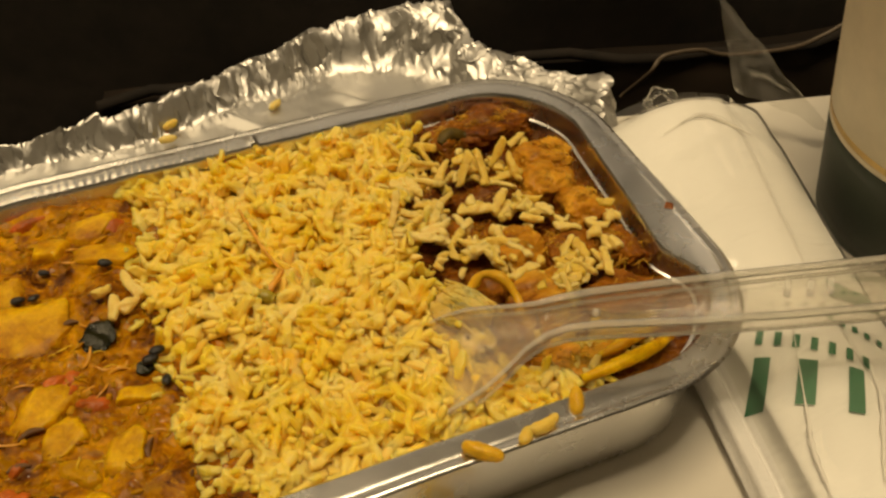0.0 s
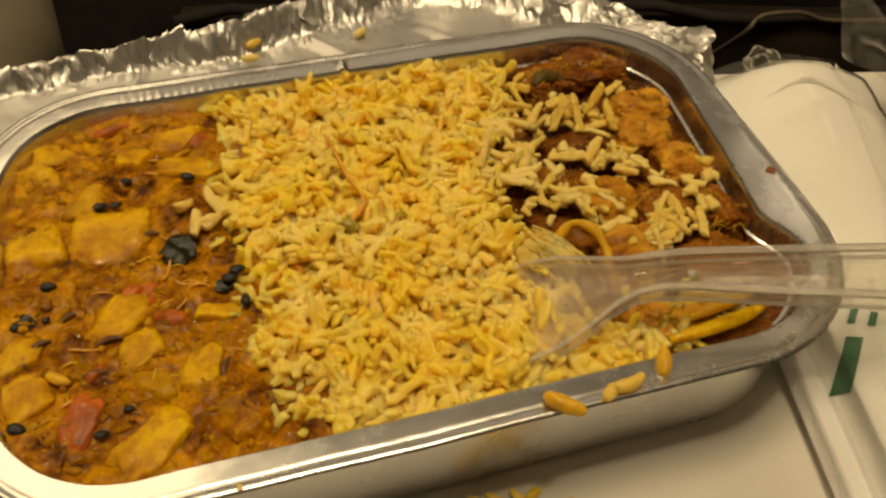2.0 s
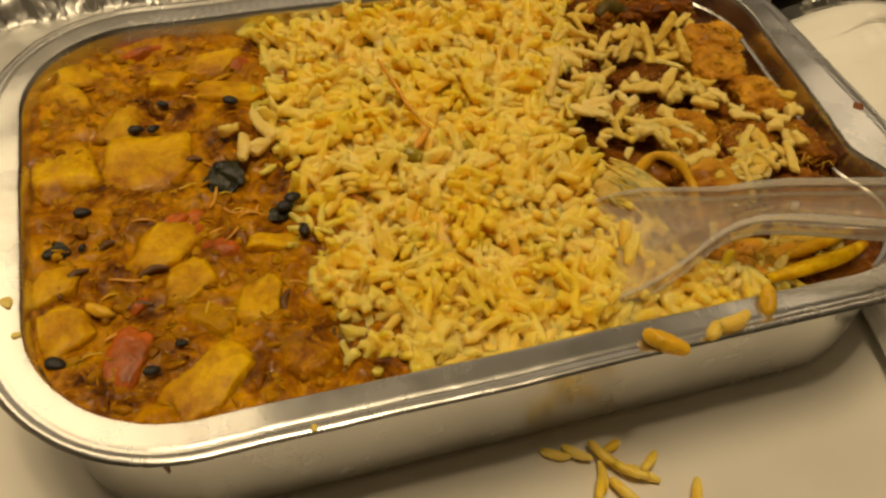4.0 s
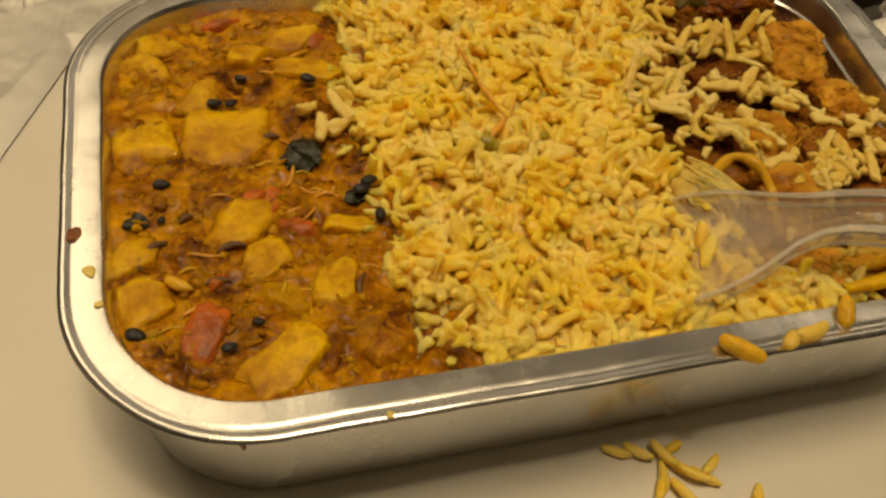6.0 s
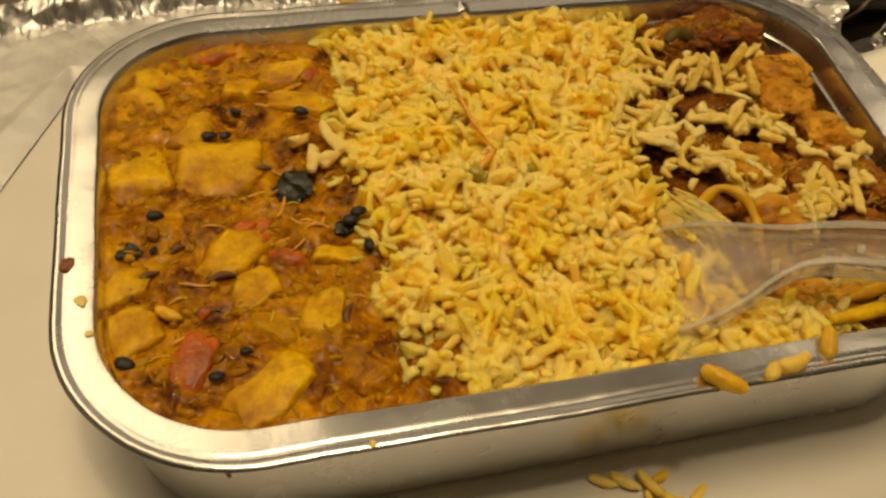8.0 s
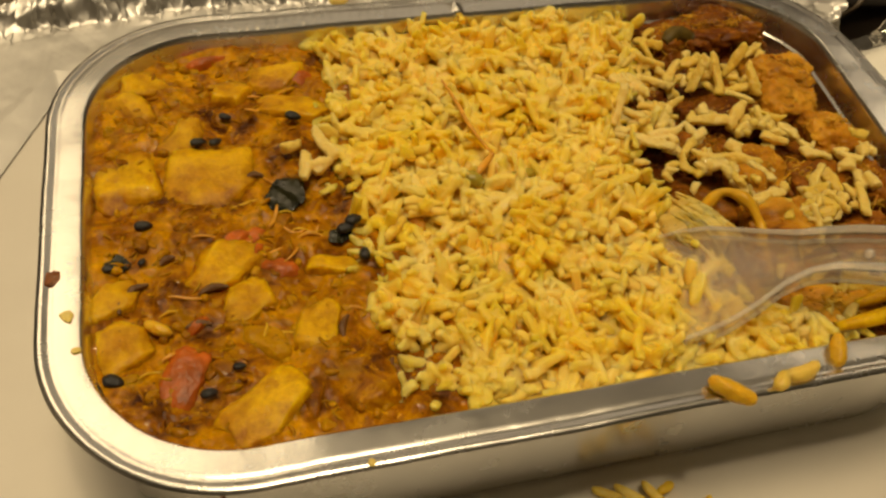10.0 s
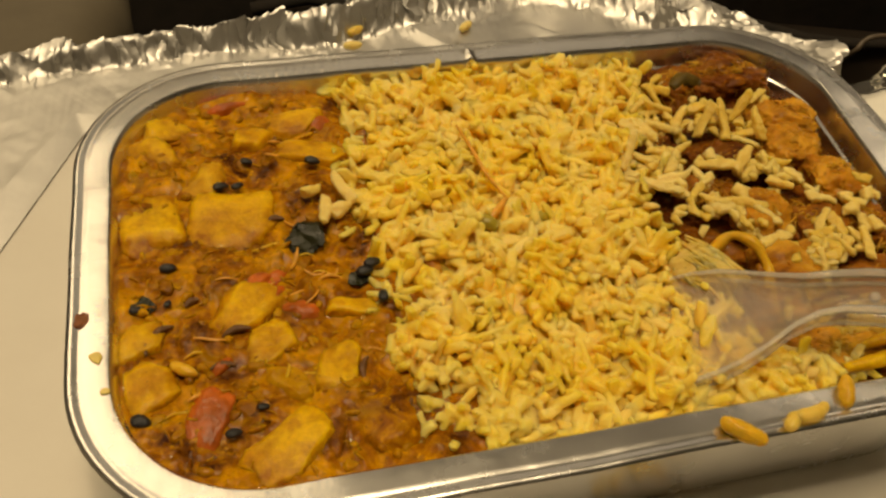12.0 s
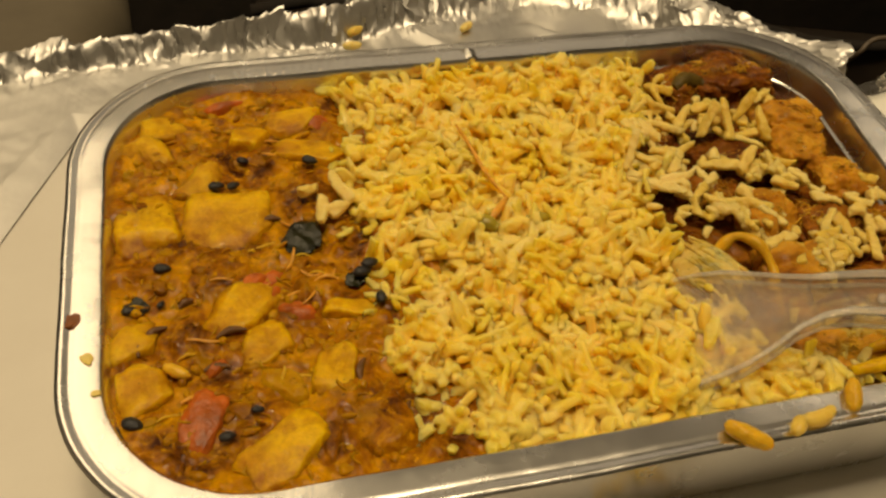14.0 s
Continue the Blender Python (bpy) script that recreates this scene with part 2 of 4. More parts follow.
def clear_material(name, see_through, tint, rough, ior=1.49, wrinkle=0.0, painted_sheen=0.0):
    """Clear plastic: part of the light goes straight through, the rest is bent and mirrored."""
    n = Nodes(name)
    n.set(Base_Color=tint, Roughness=rough, IOR=ior, Transmission_Weight=1.0)
    if wrinkle:
        n.set(Normal=n.bump(n.noise(90, 6, 0.6, distortion=0.8), wrinkle, 0.003))
    straight = n.add("ShaderNodeBsdfTransparent", Color=tint)
    both = n.add("ShaderNodeMixShader", Fac=see_through)
    n.tree.links.new(n.shader.outputs[0], both.inputs[1])
    n.tree.links.new(straight.outputs[0], both.inputs[2])
    last = both
    # Beige diffuse share, painting in the ceiling's reflection on the plastic.
    if painted_sheen:
        milk = n.add("ShaderNodeBsdfDiffuse", Color=(0.92, 0.84, 0.68))
        last = n.add("ShaderNodeMixShader", Fac=painted_sheen)
        n.tree.links.new(both.outputs[0], last.inputs[1])
        n.tree.links.new(milk.outputs[0], last.inputs[2])
    n.tree.links.new(last.outputs[0], n.tree.nodes["Material Output"].inputs["Surface"])
    return n.material


def film_material(name, veil, wrinkle, milky=0.75):
    """Thin clear film: see-through, with a gloss and a faint veil."""
    n = Nodes(name)
    normal = n.bump(n.noise(45, 3, 0.5, distortion=0.4), wrinkle, 0.004)
    straight = n.add("ShaderNodeBsdfTransparent", Color=(0.97, 0.97, 0.95))
    gloss = n.add("ShaderNodeBsdfGlossy", Color=(1.0, 1.0, 1.0), Roughness=0.10, Normal=normal)
    milk = n.add("ShaderNodeBsdfDiffuse", Color=(milky, milky * 0.975, milky * 0.91))
    fresnel = n.add("ShaderNodeFresnel", IOR=1.32, Normal=normal)
    first = n.add("ShaderNodeMixShader", Fac=veil)
    n.tree.links.new(straight.outputs[0], first.inputs[1])
    n.tree.links.new(milk.outputs[0], first.inputs[2])
    second = n.add("ShaderNodeMixShader", Fac=fresnel.outputs[0])
    n.tree.links.new(first.outputs[0], second.inputs[1])
    n.tree.links.new(gloss.outputs[0], second.inputs[2])
    n.tree.links.new(second.outputs[0], n.tree.nodes["Material Output"].inputs["Surface"])
    return n.material


def napkin_material():
    n = Nodes("white_paper_napkin")
    cells = n.add("ShaderNodeTexVoronoi", Scale=900.0)
    n.tree.links.new(n.place, cells.inputs["Vector"])
    tone = n.ramp(n.noise(40, 4), (0.3, (0.77, 0.76, 0.735)), (0.7, (0.83, 0.82, 0.795)))
    creases = n.ramp(n.noise(1.0, 4, 0.5, n.stretched(26, 110, 60)), (0.44, 0.0), (0.50, 1.0), (0.56, 0.0))
    soft = n.bump(n.noise(55, 4, 0.5), 0.25, 0.003, n.bump(creases, 0.16, 0.0012))
    return n.set(Base_Color=tone, Roughness=0.85, Normal=n.bump(cells.outputs["Distance"], 0.12, 0.0003, soft)).material


TABLE = table_material()
TRAY_FOIL = foil_material("satin_aluminium", 0.26, (0.79, 0.785, 0.765), ribs=0.03)
LID_FOIL = foil_material("bright_foil", 0.46, (0.60, 0.59, 0.565), crumple=0.03)
RICE = rice_material()
STICKY_RICE = sticky_rice_material()
PALE_RICE = pale_rice_material()
GRAVY = gravy_material("vegetable_gravy", (0.050, 0.010, 0.001), (0.31, 0.112, 0.001), (0.66, 0.33, 0.001), 230, 0.0, 0.4)
MASH = gravy_material("mashed_bits", (0.15, 0.045, 0.001), (0.34, 0.14, 0.002), (0.54, 0.30, 0.004), 240, 0.3)
MASALA = gravy_material("brown_masala", (0.028, 0.007, 0.002), (0.15, 0.040, 0.004), (0.42, 0.17, 0.012), 260, 0.3, 0.7, True)
CHICKEN = gravy_material("roasted_chicken", (0.12, 0.030, 0.003), (0.46, 0.190, 0.010), (0.70, 0.38, 0.035), 200, 0.2, 0.6, True)
BREAST = gravy_material("pale_chicken", (0.50, 0.31, 0.04), (0.68, 0.50, 0.12), (0.80, 0.65, 0.26), 260, 0.0, 0.8, True)
POTATO = potato_material()
TOMATO = plain("cooked_tomato", (0.42, 0.105, 0.010), 0.3, 0.5, 260, 0.6, Specular_IOR_Level=0.25, Subsurface_Weight=0.5, Subsurface_Radius=(1.0, 1.0, 1.0), Subsurface_Scale=0.001)
SEED = plain("black_seed", (0.012, 0.011, 0.012), 0.38, 0.3, 900, 0.5)
CUMIN = plain("brown_cumin", (0.13, 0.055, 0.012), 0.4, 0.3, 900, 0.5)
LEAF = plain("dark_leaf", (0.016, 0.016, 0.006), 0.14, 0.6, 260, 1.0, Specular_IOR_Level=0.3)
GREEN = plain("green_pepper", (0.36, 0.29, 0.02), 0.3, 0.25, 400, 0.3, Subsurface_Weight=0.6, Subsurface_Radius=(1.0, 1.0, 1.0), Subsurface_Scale=0.001)
OLIVE = plain("cooked_pepper_skin", (0.090, 0.060, 0.010), 0.4, 0.5, 300, 0.6, Specular_IOR_Level=0.15)
SHRED = plain("orange_shred", (0.70, 0.34, 0.03), 0.3, 0.25, 500, 0.3)
STRIP = plain("yellow_strip", (0.70, 0.42, 0.022), 0.28, 0.2, 300, 0.4, Specular_IOR_Level=0.25, Subsurface_Weight=0.8, Subsurface_Radius=(1.0, 1.0, 1.0), Subsurface_Scale=0.001)
BROWN_SPOT = plain("sauce_spot", (0.22, 0.07, 0.012), 0.3, 0.3, 900, 0.4)
YELLOW_SPOT = plain("oil_spot", (0.80, 0.62, 0.16), 0.25, 0.15, 900, 0.1)
FORK = clear_material("clear_plastic", 0.72, (0.98, 0.975, 0.95), 0.03, painted_sheen=0.09)
# The head takes more of the painted-in reflection than the handle.
FORK_HEAD = clear_material("dull_clear_plastic", 0.74, (0.98, 0.97, 0.93), 0.04, painted_sheen=0.12)
# White veil paints in the brightness that clear edges gain by refraction.
EDGE = film_material("frosted_plastic_edge", 0.26, 0.1, 0.95)
FILM = film_material("clear_film", 0.05, 0.25)
# Milky white standing for lamp glare on the sleeve's folds.
FILM_GLARE = film_material("folded_film", 0.75, 0.2, 0.95)
FLAP = film_material("hazy_film", 0.17, 0.3)
NAPKIN = napkin_material()
GREEN_INK = plain("green_ink", (0.035, 0.16, 0.075), 0.6, 0.15, 200, 0.1)
CUP_DARK = plain("dark_green_card", (0.035, 0.045, 0.034), 0.5, 0.15, 120, 0.1)
CUP_CREAM = plain("cream_card", (0.74, 0.66, 0.50), 0.55, 0.06, 120, 0.1)
CUP_GOLD = plain("gold_line", (0.55, 0.38, 0.14), 0.35, 0.1, 200, 0.1, metal=0.7)
SEAT = plain("dark_seat_fabric", (0.014, 0.010, 0.007), 0.9, 0.5, 60, 0.6)
SEAT_BROWN = plain("brown_seat_leather", (0.022, 0.014, 0.008), 0.6, 0.5, 25, 0.5)
CABLE = plain("grey_cable", (0.10, 0.075, 0.05), 0.5, 0.1, 200, 0.1)
ARMREST = plain("beige_armrest", (0.13, 0.11, 0.075), 0.6, 0.1, 60, 0.2)
WALL = plain("cabin_panel", (0.55, 0.50, 0.42), 0.7, 0.05, 5, 0.05)
CARPET = plain("dark_carpet", (0.02, 0.018, 0.016), 0.95, 0.4, 150, 0.6)

# ---- the cabin round the table ----
def slab(name, cx, cy, cz, sx, sy, sz, material, label, category):
    ob = part(name, box(bmesh.new(), cx, cy, cz, sx, sy, sz), material)
    return tagged(ob, label, category, kind="structure")


slab("floor", 0.1, 0.0, -0.73, 3.2, 3.2, 0.06, CARPET, "dark cabin carpet under the seats", "floor")
slab("ceiling", 0.1, 0.0, 1.53, 3.2, 3.2, 0.06, WALL, "pale cabin ceiling panel overhead", "ceiling")
slab("wall_window_side", -1.48, 0.0, 0.4, 0.06, 3.08, 2.2, WALL, "pale cabin side wall", "wall")
slab("wall_aisle_side", 1.68, 0.0, 0.4, 0.06, 3.08, 2.2, WALL, "pale cabin wall across the aisle", "wall")
# Unseen end walls, kept pale as reflectors for the dish and foil.
slab("wall_front", 0.1, 1.57, 0.4, 3.2, 0.06, 2.2, WALL, "unseen wall ahead, pale so the foil mirrors it", "wall")
slab("wall_back", 0.1, -1.57, 0.4, 3.2, 0.06, 2.2, WALL, "unseen wall behind, pale so the foil mirrors it", "wall")

TURN = radians(-12.5)


def turned(u, v, z=0.0):
    """A place by metres along and across the table, whose far left corner is the origin."""
    c, s = math.cos(TURN), math.sin(TURN)
    return Vector((-0.0095 + c * u - s * v, 0.159 + s * u + c * v, z))


def tray_table():
    top = thing("tray_table", "cream plastic fold-down tray table with rounded edges", "table")
    bm = box(bmesh.new(), 0.225, -0.20, -0.009, 0.45, 0.40, 0.018, 0.0022, 4)
    bm.transform(Matrix.Translation(turned(0, 0)) @ Matrix.Rotation(TURN, 4, "Z"))
    part("tabletop", bm, TABLE, top)
    for side in (0.03, 0.42):
        bm = box(bmesh.new(), side, -0.005, -0.16, 0.02, 0.012, 0.285, 0.003)
        bm.transform(Matrix.Translation(turned(0, 0)) @ Matrix.Rotation(TURN, 4, "Z"))
        part("arm", bm, SEAT_BROWN, top, "dark hinged table arm")


def seat_back():
    seat = thing("seat_back", "dark fabric seat back with a brown literature pocket", "seat")
    rng = random.Random(4)

    def panel(u0, u1, z0, z1, v, bulge, fold):
        def place(a, b):
            w = bulge * (math.sin(math.pi * min(1, max(0, (b - z0) / (z1 - z0)))) ** 0.5) + fold * noise.noise(Vector((a * 9, b * 14, v * 50)))
            return turned(a, v - w, b)
        nu, nz = 60, 40
        verts = [place(u0 + (u1 - u0) * i / nu, z0 + (z1 - z0) * j / nz) for j in range(nz + 1) for i in range(nu + 1)]
        faces = [(j * (nu + 1) + i, j * (nu + 1) + i + 1, (j + 1) * (nu + 1) + i + 1, (j + 1) * (nu + 1) + i) for j in range(nz) for i in range(nu)]
        k = len(verts)
        back = [p + Vector((0.01, 0.04, 0)) for p in verts]
        edge = [*range(nu + 1), *((j + 1) * (nu + 1) - 1 for j in range(1, nz + 1)), *(nz * (nu + 1) + i for i in reversed(range(nu))), *(j * (nu + 1) for j in reversed(range(1, nz)))]
        faces += [tuple(i + k for i in reversed(f)) for f in faces]
        faces += [(a, b, b + k, a + k) for a, b in zip(edge, edge[1:] + edge[:1])]
        return mesh_from("panel", [*verts, *back], faces)

    part("backrest", panel(-0.02, 0.62, -0.62, 0.05, 0.135, 0.02, 0.012), SEAT, seat)
    part("pocket", panel(0.03, 0.56, -0.42, -0.055, 0.112, 0.012, 0.016), SEAT_BROWN, seat, "brown leather literature pocket")
    line = [turned(0.03 + 0.53 * i / 24, 0.108 + 0.004 * math.sin(i * 1.7), -0.052 + 0.004 * math.sin(i * 0.9)) for i in range(25)]
    part("piping", mesh_from("piping", *tube(line, 0.0025)), SEAT, seat)


def armrest():
    bm = box(bmesh.new(), -0.075, -0.10, -0.16, 0.11, 0.80, 0.22, 0.022, 5)
    bm.transform(Matrix.Translation(turned(0, 0)) @ Matrix.Rotation(TURN, 4, "Z"))
    tagged(part("armrest", bm, ARMREST), "beige padded armrest beside the tray table", "armrest")


def cable():
    line = smooth_line([(0.2350, 0.170, -0.040), (0.2361, 0.157, -0.0220), (0.2392, 0.157, -0.0172), (0.2435, 0.157, -0.0155), (0.2570, 0.157, -0.0168), (0.2710, 0.157, -0.0222), (0.3010, 0.157, -0.0262), (0.3168, 0.157, -0.0237), (0.340, 0.152, -0.012), (0.36, 0.147, -0.03), (0.37, 0.155, -0.16)])
    tagged(part("earphone_cable", mesh_from("earphone_cable", *tube(line, 0.0009, 8)), CABLE), "thin grey earphone cable looping behind the table", "cable")


tray_table()
seat_back()
armrest()
cable()

# ---- the foil dish ----
LONG, WIDE, ROUND, RIM = 0.165, 0.107, 0.030, 0.030


def pushed(y):
    """How far the dented side is pushed in, 0 to 1."""
    if y > 0.0345:
        return max(0.0, 1 - (y - 0.0345) / 0.047)
    s = max(0.0, 1 - (0.0345 - y) / 0.0125)
    return s * s * (3 - 2 * s)


def dent(x, y, d, z):
    """The pushed-in right side of the dish: the inner edge and the wall come in, the outer bead stays."""
    if x < LONG - 0.03 or d < 0.004 or z < 0.015:
        return x, y
    inner = min(1.0, (d - 0.004) / 0.0022)
    return x - 0.0048 * pushed(y) * inner * min(1.0, (z - 0.015) / 0.010), y


def ring(d, z, per=18, along=240):
    """A rounded oblong, d inside the rim's outline, at height z."""
    r = max(0.004, ROUND - d)
    x0, x1, y0, y1 = d + r, LONG - d - r, d + r, WIDE - d - r
    out = []
    corners = ((x1, y0, -90), (x1, y1, 0), (x0, y1, 90), (x0, y0, 180))
    for k, (cx, cy, a) in enumerate(corners):
        out += [(cx + r * math.cos(radians(a + 90 * i / per)), cy + r * math.sin(radians(a + 90 * i / per))) for i in range(per + 1)]
        nx, ny, na = corners[(k + 1) % 4]
        p, q = out[-1], (nx + r * math.cos(radians(na)), ny + r * math.sin(radians(na)))
        out += [(p[0] + (q[0] - p[0]) * i / along, p[1] + (q[1] - p[1]) * i / along) for i in range(1, along)]
    done = []
    for x, y in out:
        w = 0.0002 * noise.noise(Vector((x * 60, y * 60, 3.0))) + 0.00004 * noise.noise(Vector((x * 300, y * 300, 7.0)))
        x2, y2 = dent(x, y, d, z)
        lift = (0.0003 * noise.noise(Vector((x * 35, y * 35, 9.0))) + 0.00012 * noise.noise(Vector((x * 120, y * 120, 4.0)))) * min(1, z / 0.01)
        if y > 0.09 and 0.0028 < d < 0.0068 and z > 0.0285:
            edge = max(0.0, min(1.0, (x - 0.028) / 0.012, (0.092 - x) / 0.004))
            lift += 0.00005 * edge * math.sin(x * math.tau / 0.0019 + 2 * noise.noise(Vector((x * 300, 0, 0)))) + 0.0007 * max(0.0, 1 - abs(x - 0.0820) / 0.0016)
        done.append((x2 + w, y2 + w, z + lift))
    return done


def foil_dish():
    profile = ((0.0125, 0.0010), (0.0108, 0.0016), (0.0100, 0.0040), (0.0088, 0.0232), (0.0086, 0.0246), (0.0079, 0.0248), (0.0077, 0.0252), (0.0070, 0.0288),
               (0.0067, 0.0295), (0.0063, 0.0299), (0.0058, 0.02995), (0.0046, 0.02996), (0.0032, 0.0300), (0.0027, 0.0300), (0.0024, 0.02994), (0.0021, 0.02990), (0.0018, 0.02994),
               (0.0015, 0.0300), (0.0011, 0.0302), (0.0006, 0.0302), (0.0002, 0.0300), (0.0000, 0.0298), (0.0003, 0.0295), (0.0010, 0.0292), (0.0024, 0.0289),
               (0.0050, 0.0288), (0.0056, 0.0280), (0.0058, 0.0258), (0.0060, 0.0246), (0.0061, 0.0225), (0.0063, 0.0050), (0.0066, 0.0018), (0.0074, 0.0004), (0.0090, 0.0000))
    verts, faces = [], []
    for d, z in profile:
        verts += ring(d, z)
    n = len(verts) // len(profile)
    for k in range(len(profile) - 1):
        for i in range(n):
            j = (i + 1) % n
            faces.append((k * n + j, k * n + i, (k + 1) * n + i, (k + 1) * n + j))
    faces.append(tuple(range(n)))
    faces.append(tuple((len(profile) - 1) * n + i for i in reversed(range(n))))
    me = mesh_from("foil_dish", verts, faces)
    me.set_sharp_from_angle(angle=radians(32))
    dish = part("foil_dish", me, TRAY_FOIL)
    tagged(dish, "silver aluminium foil meal dish with a dented rim on the table", "dish")


foil_dish()


def inside(x, y, d=0.0085):
    """Whether a place lies within the dish's wall."""
    r = ROUND - d
    if x > LONG - d - 0.0048 * pushed(y):
        return False
    dx = max(d + r - x, 0, x - (LONG - d - r))
    dy = max(d + r - y, 0, y - (WIDE - d - r))
    return dx * dx + dy * dy < r * r


def rice_left(y):
    """Where the rice meets the vegetables."""
    return 0.0505 + 0.0012 * math.sin(y * 160) + 0.002 * max(0, (y - 0.08) / 0.02)


def rice_right(y):
    """Where the rice meets the chicken."""
    if y < 0.018:
        return 0.112 + (0.018 - y) * 1.6
    return 0.1095 - 0.006 * math.exp(-((y - 0.045) / 0.018) ** 2) + 0.010 * max(0, min(1, (y - 0.07) / 0.025))


def rice_height(x, y):
    w = 0.0018 * noise.noise(Vector((x * 70, y * 70, 1.5))) + 0.0016 * noise.noise(Vector((x * 190, y * 190, 4.0)))
    far = 0.0006 * min(1.0, max(0.0, (y - 0.03) / 0.04))
    front = 0.0022 * max(0.0, 1 - (y - 0.008) / 0.014)
    edge = 0.0016 * max(0.0, 1 - abs(x - rice_left(y)) / 0.006)
    return 0.0272 + far + w - front - edge


# ---- vegetable curry ----
def curry_height(x, y):
    w = 0.0012 * noise.noise(Vector((x * 110, y * 110, 0.0))) + 0.0005 * noise.noise(Vector((x * 330, y * 330, 5.0))) + 0.0003 * noise.noise(Vector((x * 900, y * 900, 2.0)))
    return 0.0264 + 1.25 * w


def vegetable_curry():
    me = mesh_from("vegetable_curry", *sheet(0.006, 0.062, 0.006, 0.101, 150, 250, curry_height, lambda x, y: inside(x, y, 0.0070)))
    curry = thing("vegetable_curry", "orange-brown mashed vegetable curry in the foil dish", "curry")
    part("gravy", me, GRAVY, curry)
    rng = random.Random(7)
    scraps = []
    for i in range(520):
        x, y = rng.uniform(0.008, 0.052), rng.uniform(0.009, 0.098)
        if not inside(x, y, 0.0095):
            continue
        a, l = rng.uniform(0, math.tau), rng.uniform(0.0010, 0.0032)
        z = curry_height(x, y) + rng.uniform(-0.0003, 0.0001)
        line = [(x + l * u * math.cos(a + 0.5 * u), y + l * u * math.sin(a + 0.5 * u), z + 0.0003 * math.sin(u * 3 + 1)) for u in (-0.5, -0.2, 0.2, 0.5)]
        r = rng.uniform(0.00012, 0.0003) if rng.random() < 0.8 else rng.uniform(0.0004, 0.0008)
        if rng.random() < 0.65:
            scraps.append(tube(smooth_line(line, 2), [r * 0.3, r * 0.8, r, r * 1.1, r, r * 0.8, r * 0.3], 7))
            continue
        bm = chunk((l, l * 0.8, l * 0.35), 2.6, 0.35, 1.6, i, 2, 3, 0.05)
        m = pose(x, y, z - 0.0001, rng.uniform(-15, 15), rng.uniform(-15, 15), math.degrees(a))
        bm.verts.index_update()
        scraps.append(([m @ v.co for v in bm.verts], [tuple(v.index for v in f.verts) for f in bm.faces]))
        bm.free()
    for k in range(34):
        x, y = (rng.gauss(0.040, 0.006), rng.gauss(0.050, 0.007)) if k < 18 else (rng.uniform(0.010, 0.050), rng.uniform(0.012, 0.096))
        if not inside(x, y, 0.0115) or x > rice_left(y):
            continue
        a, l, c = rng.uniform(0, math.tau), rng.uniform(0.0030, 0.0062), rng.uniform(-0.9, 0.9)
        z = curry_height(x, y) + 0.0002
        line = [(x + l * u * math.cos(a + c * u), y + l * u * math.sin(a + c * u), z + 0.0004 * math.sin(u * 5 + k)) for u in (-0.5, -0.25, 0, 0.25, 0.5)]
        r = rng.uniform(0.00018, 0.00042)
        part("shred", mesh_from("shred", *tube(smooth_line(line, 3), [r * (0.35 + 0.65 * math.sin(math.pi * (0.06 + 0.88 * i / 12))) for i in range(13)], 7)), SHRED if k % 3 else STRIP, curry)
    tagged(part("mash", mesh_from("mash", *join_parts(scraps)), MASH, curry), kind="stuff")


vegetable_curry()


def potato(x, y, w, d, turn, seed, top=0.0274, material=None, name="potato_piece", label="turmeric-yellow potato cube half sunk in the curry", category="potato", power=4.2, cuts=4):
    bm = chunk((w * 1.27, d * 1.27, 0.008), power, 0.10, 1.4, seed, cuts, 16, 0.04)
    ob = part(name, bm, material or POTATO)
    ob.matrix_world = pose(x, y, top - 0.0040, random.Random(seed).uniform(-9, 9), random.Random(seed + 9).uniform(-9, 9), turn)
    return tagged(ob, label, category, "potato pieces" if category == "potato" else "")


for k, row in enumerate(((0.0273, 0.0630, 0.0135, 0.0125, -8), (0.0127, 0.0650, 0.0092, 0.0140, 8), (0.0222, 0.0742, 0.0080, 0.0080, -10), (0.0130, 0.0827, 0.0085, 0.0090, 30),
                         (0.0276, 0.0422, 0.0108, 0.0102, -30), (0.0103, 0.0383, 0.0075, 0.0075, 10), (0.0115, 0.0286, 0.0075, 0.0085, 20))):
    potato(*row, seed=20 + k)
for k, row in enumerate(((0.0308, 0.0146, 0.0128, 0.0096, 12), (0.0415, 0.0280, 0.0066, 0.0105, -20), (0.0306, 0.0338, 0.0078, 0.0072, 20), (0.0462, 0.0392, 0.0095, 0.0058, -18),
                         (0.0440, 0.0790, 0.0130, 0.0062, -10), (0.0317, 0.0850, 0.0085, 0.0085, 40), (0.0420, 0.0905, 0.0100, 0.0080, 0), (0.0158, 0.0905, 0.0110, 0.0070, 15))):
    potato(*row, seed=40 + k)
potato(0.0323, 0.0259, 0.0056, 0.0062, 10, 61, 0.0274, MASH, label="greyish soft potato lump in the curry")
potato(0.0263, 0.0219, 0.0060, 0.0056, 30, 62, 0.0268, MASH, label="soft brown potato lump in the curry")
potato(0.0465, 0.0152, 0.0078, 0.0110, 10, 63, 0.0274, GRAVY, label="potato lump coated in brown gravy")
potato(0.0380, 0.0160, 0.0060, 0.0075, 40, 64, 0.0268, GRAVY, label="small potato lump coated in brown gravy")
potato(0.0200, 0.0140, 0.0085, 0.0065, -20, 65, 0.0264, GRAVY, label="gravy-coated lump against the dish wall")
potato(0.0202, 0.0222, 0.0052, 0.0086, -24, 74, 0.0273, TOMATO, "tomato_piece", "soft red tomato piece in the curry", "tomato", 4.2, 0)
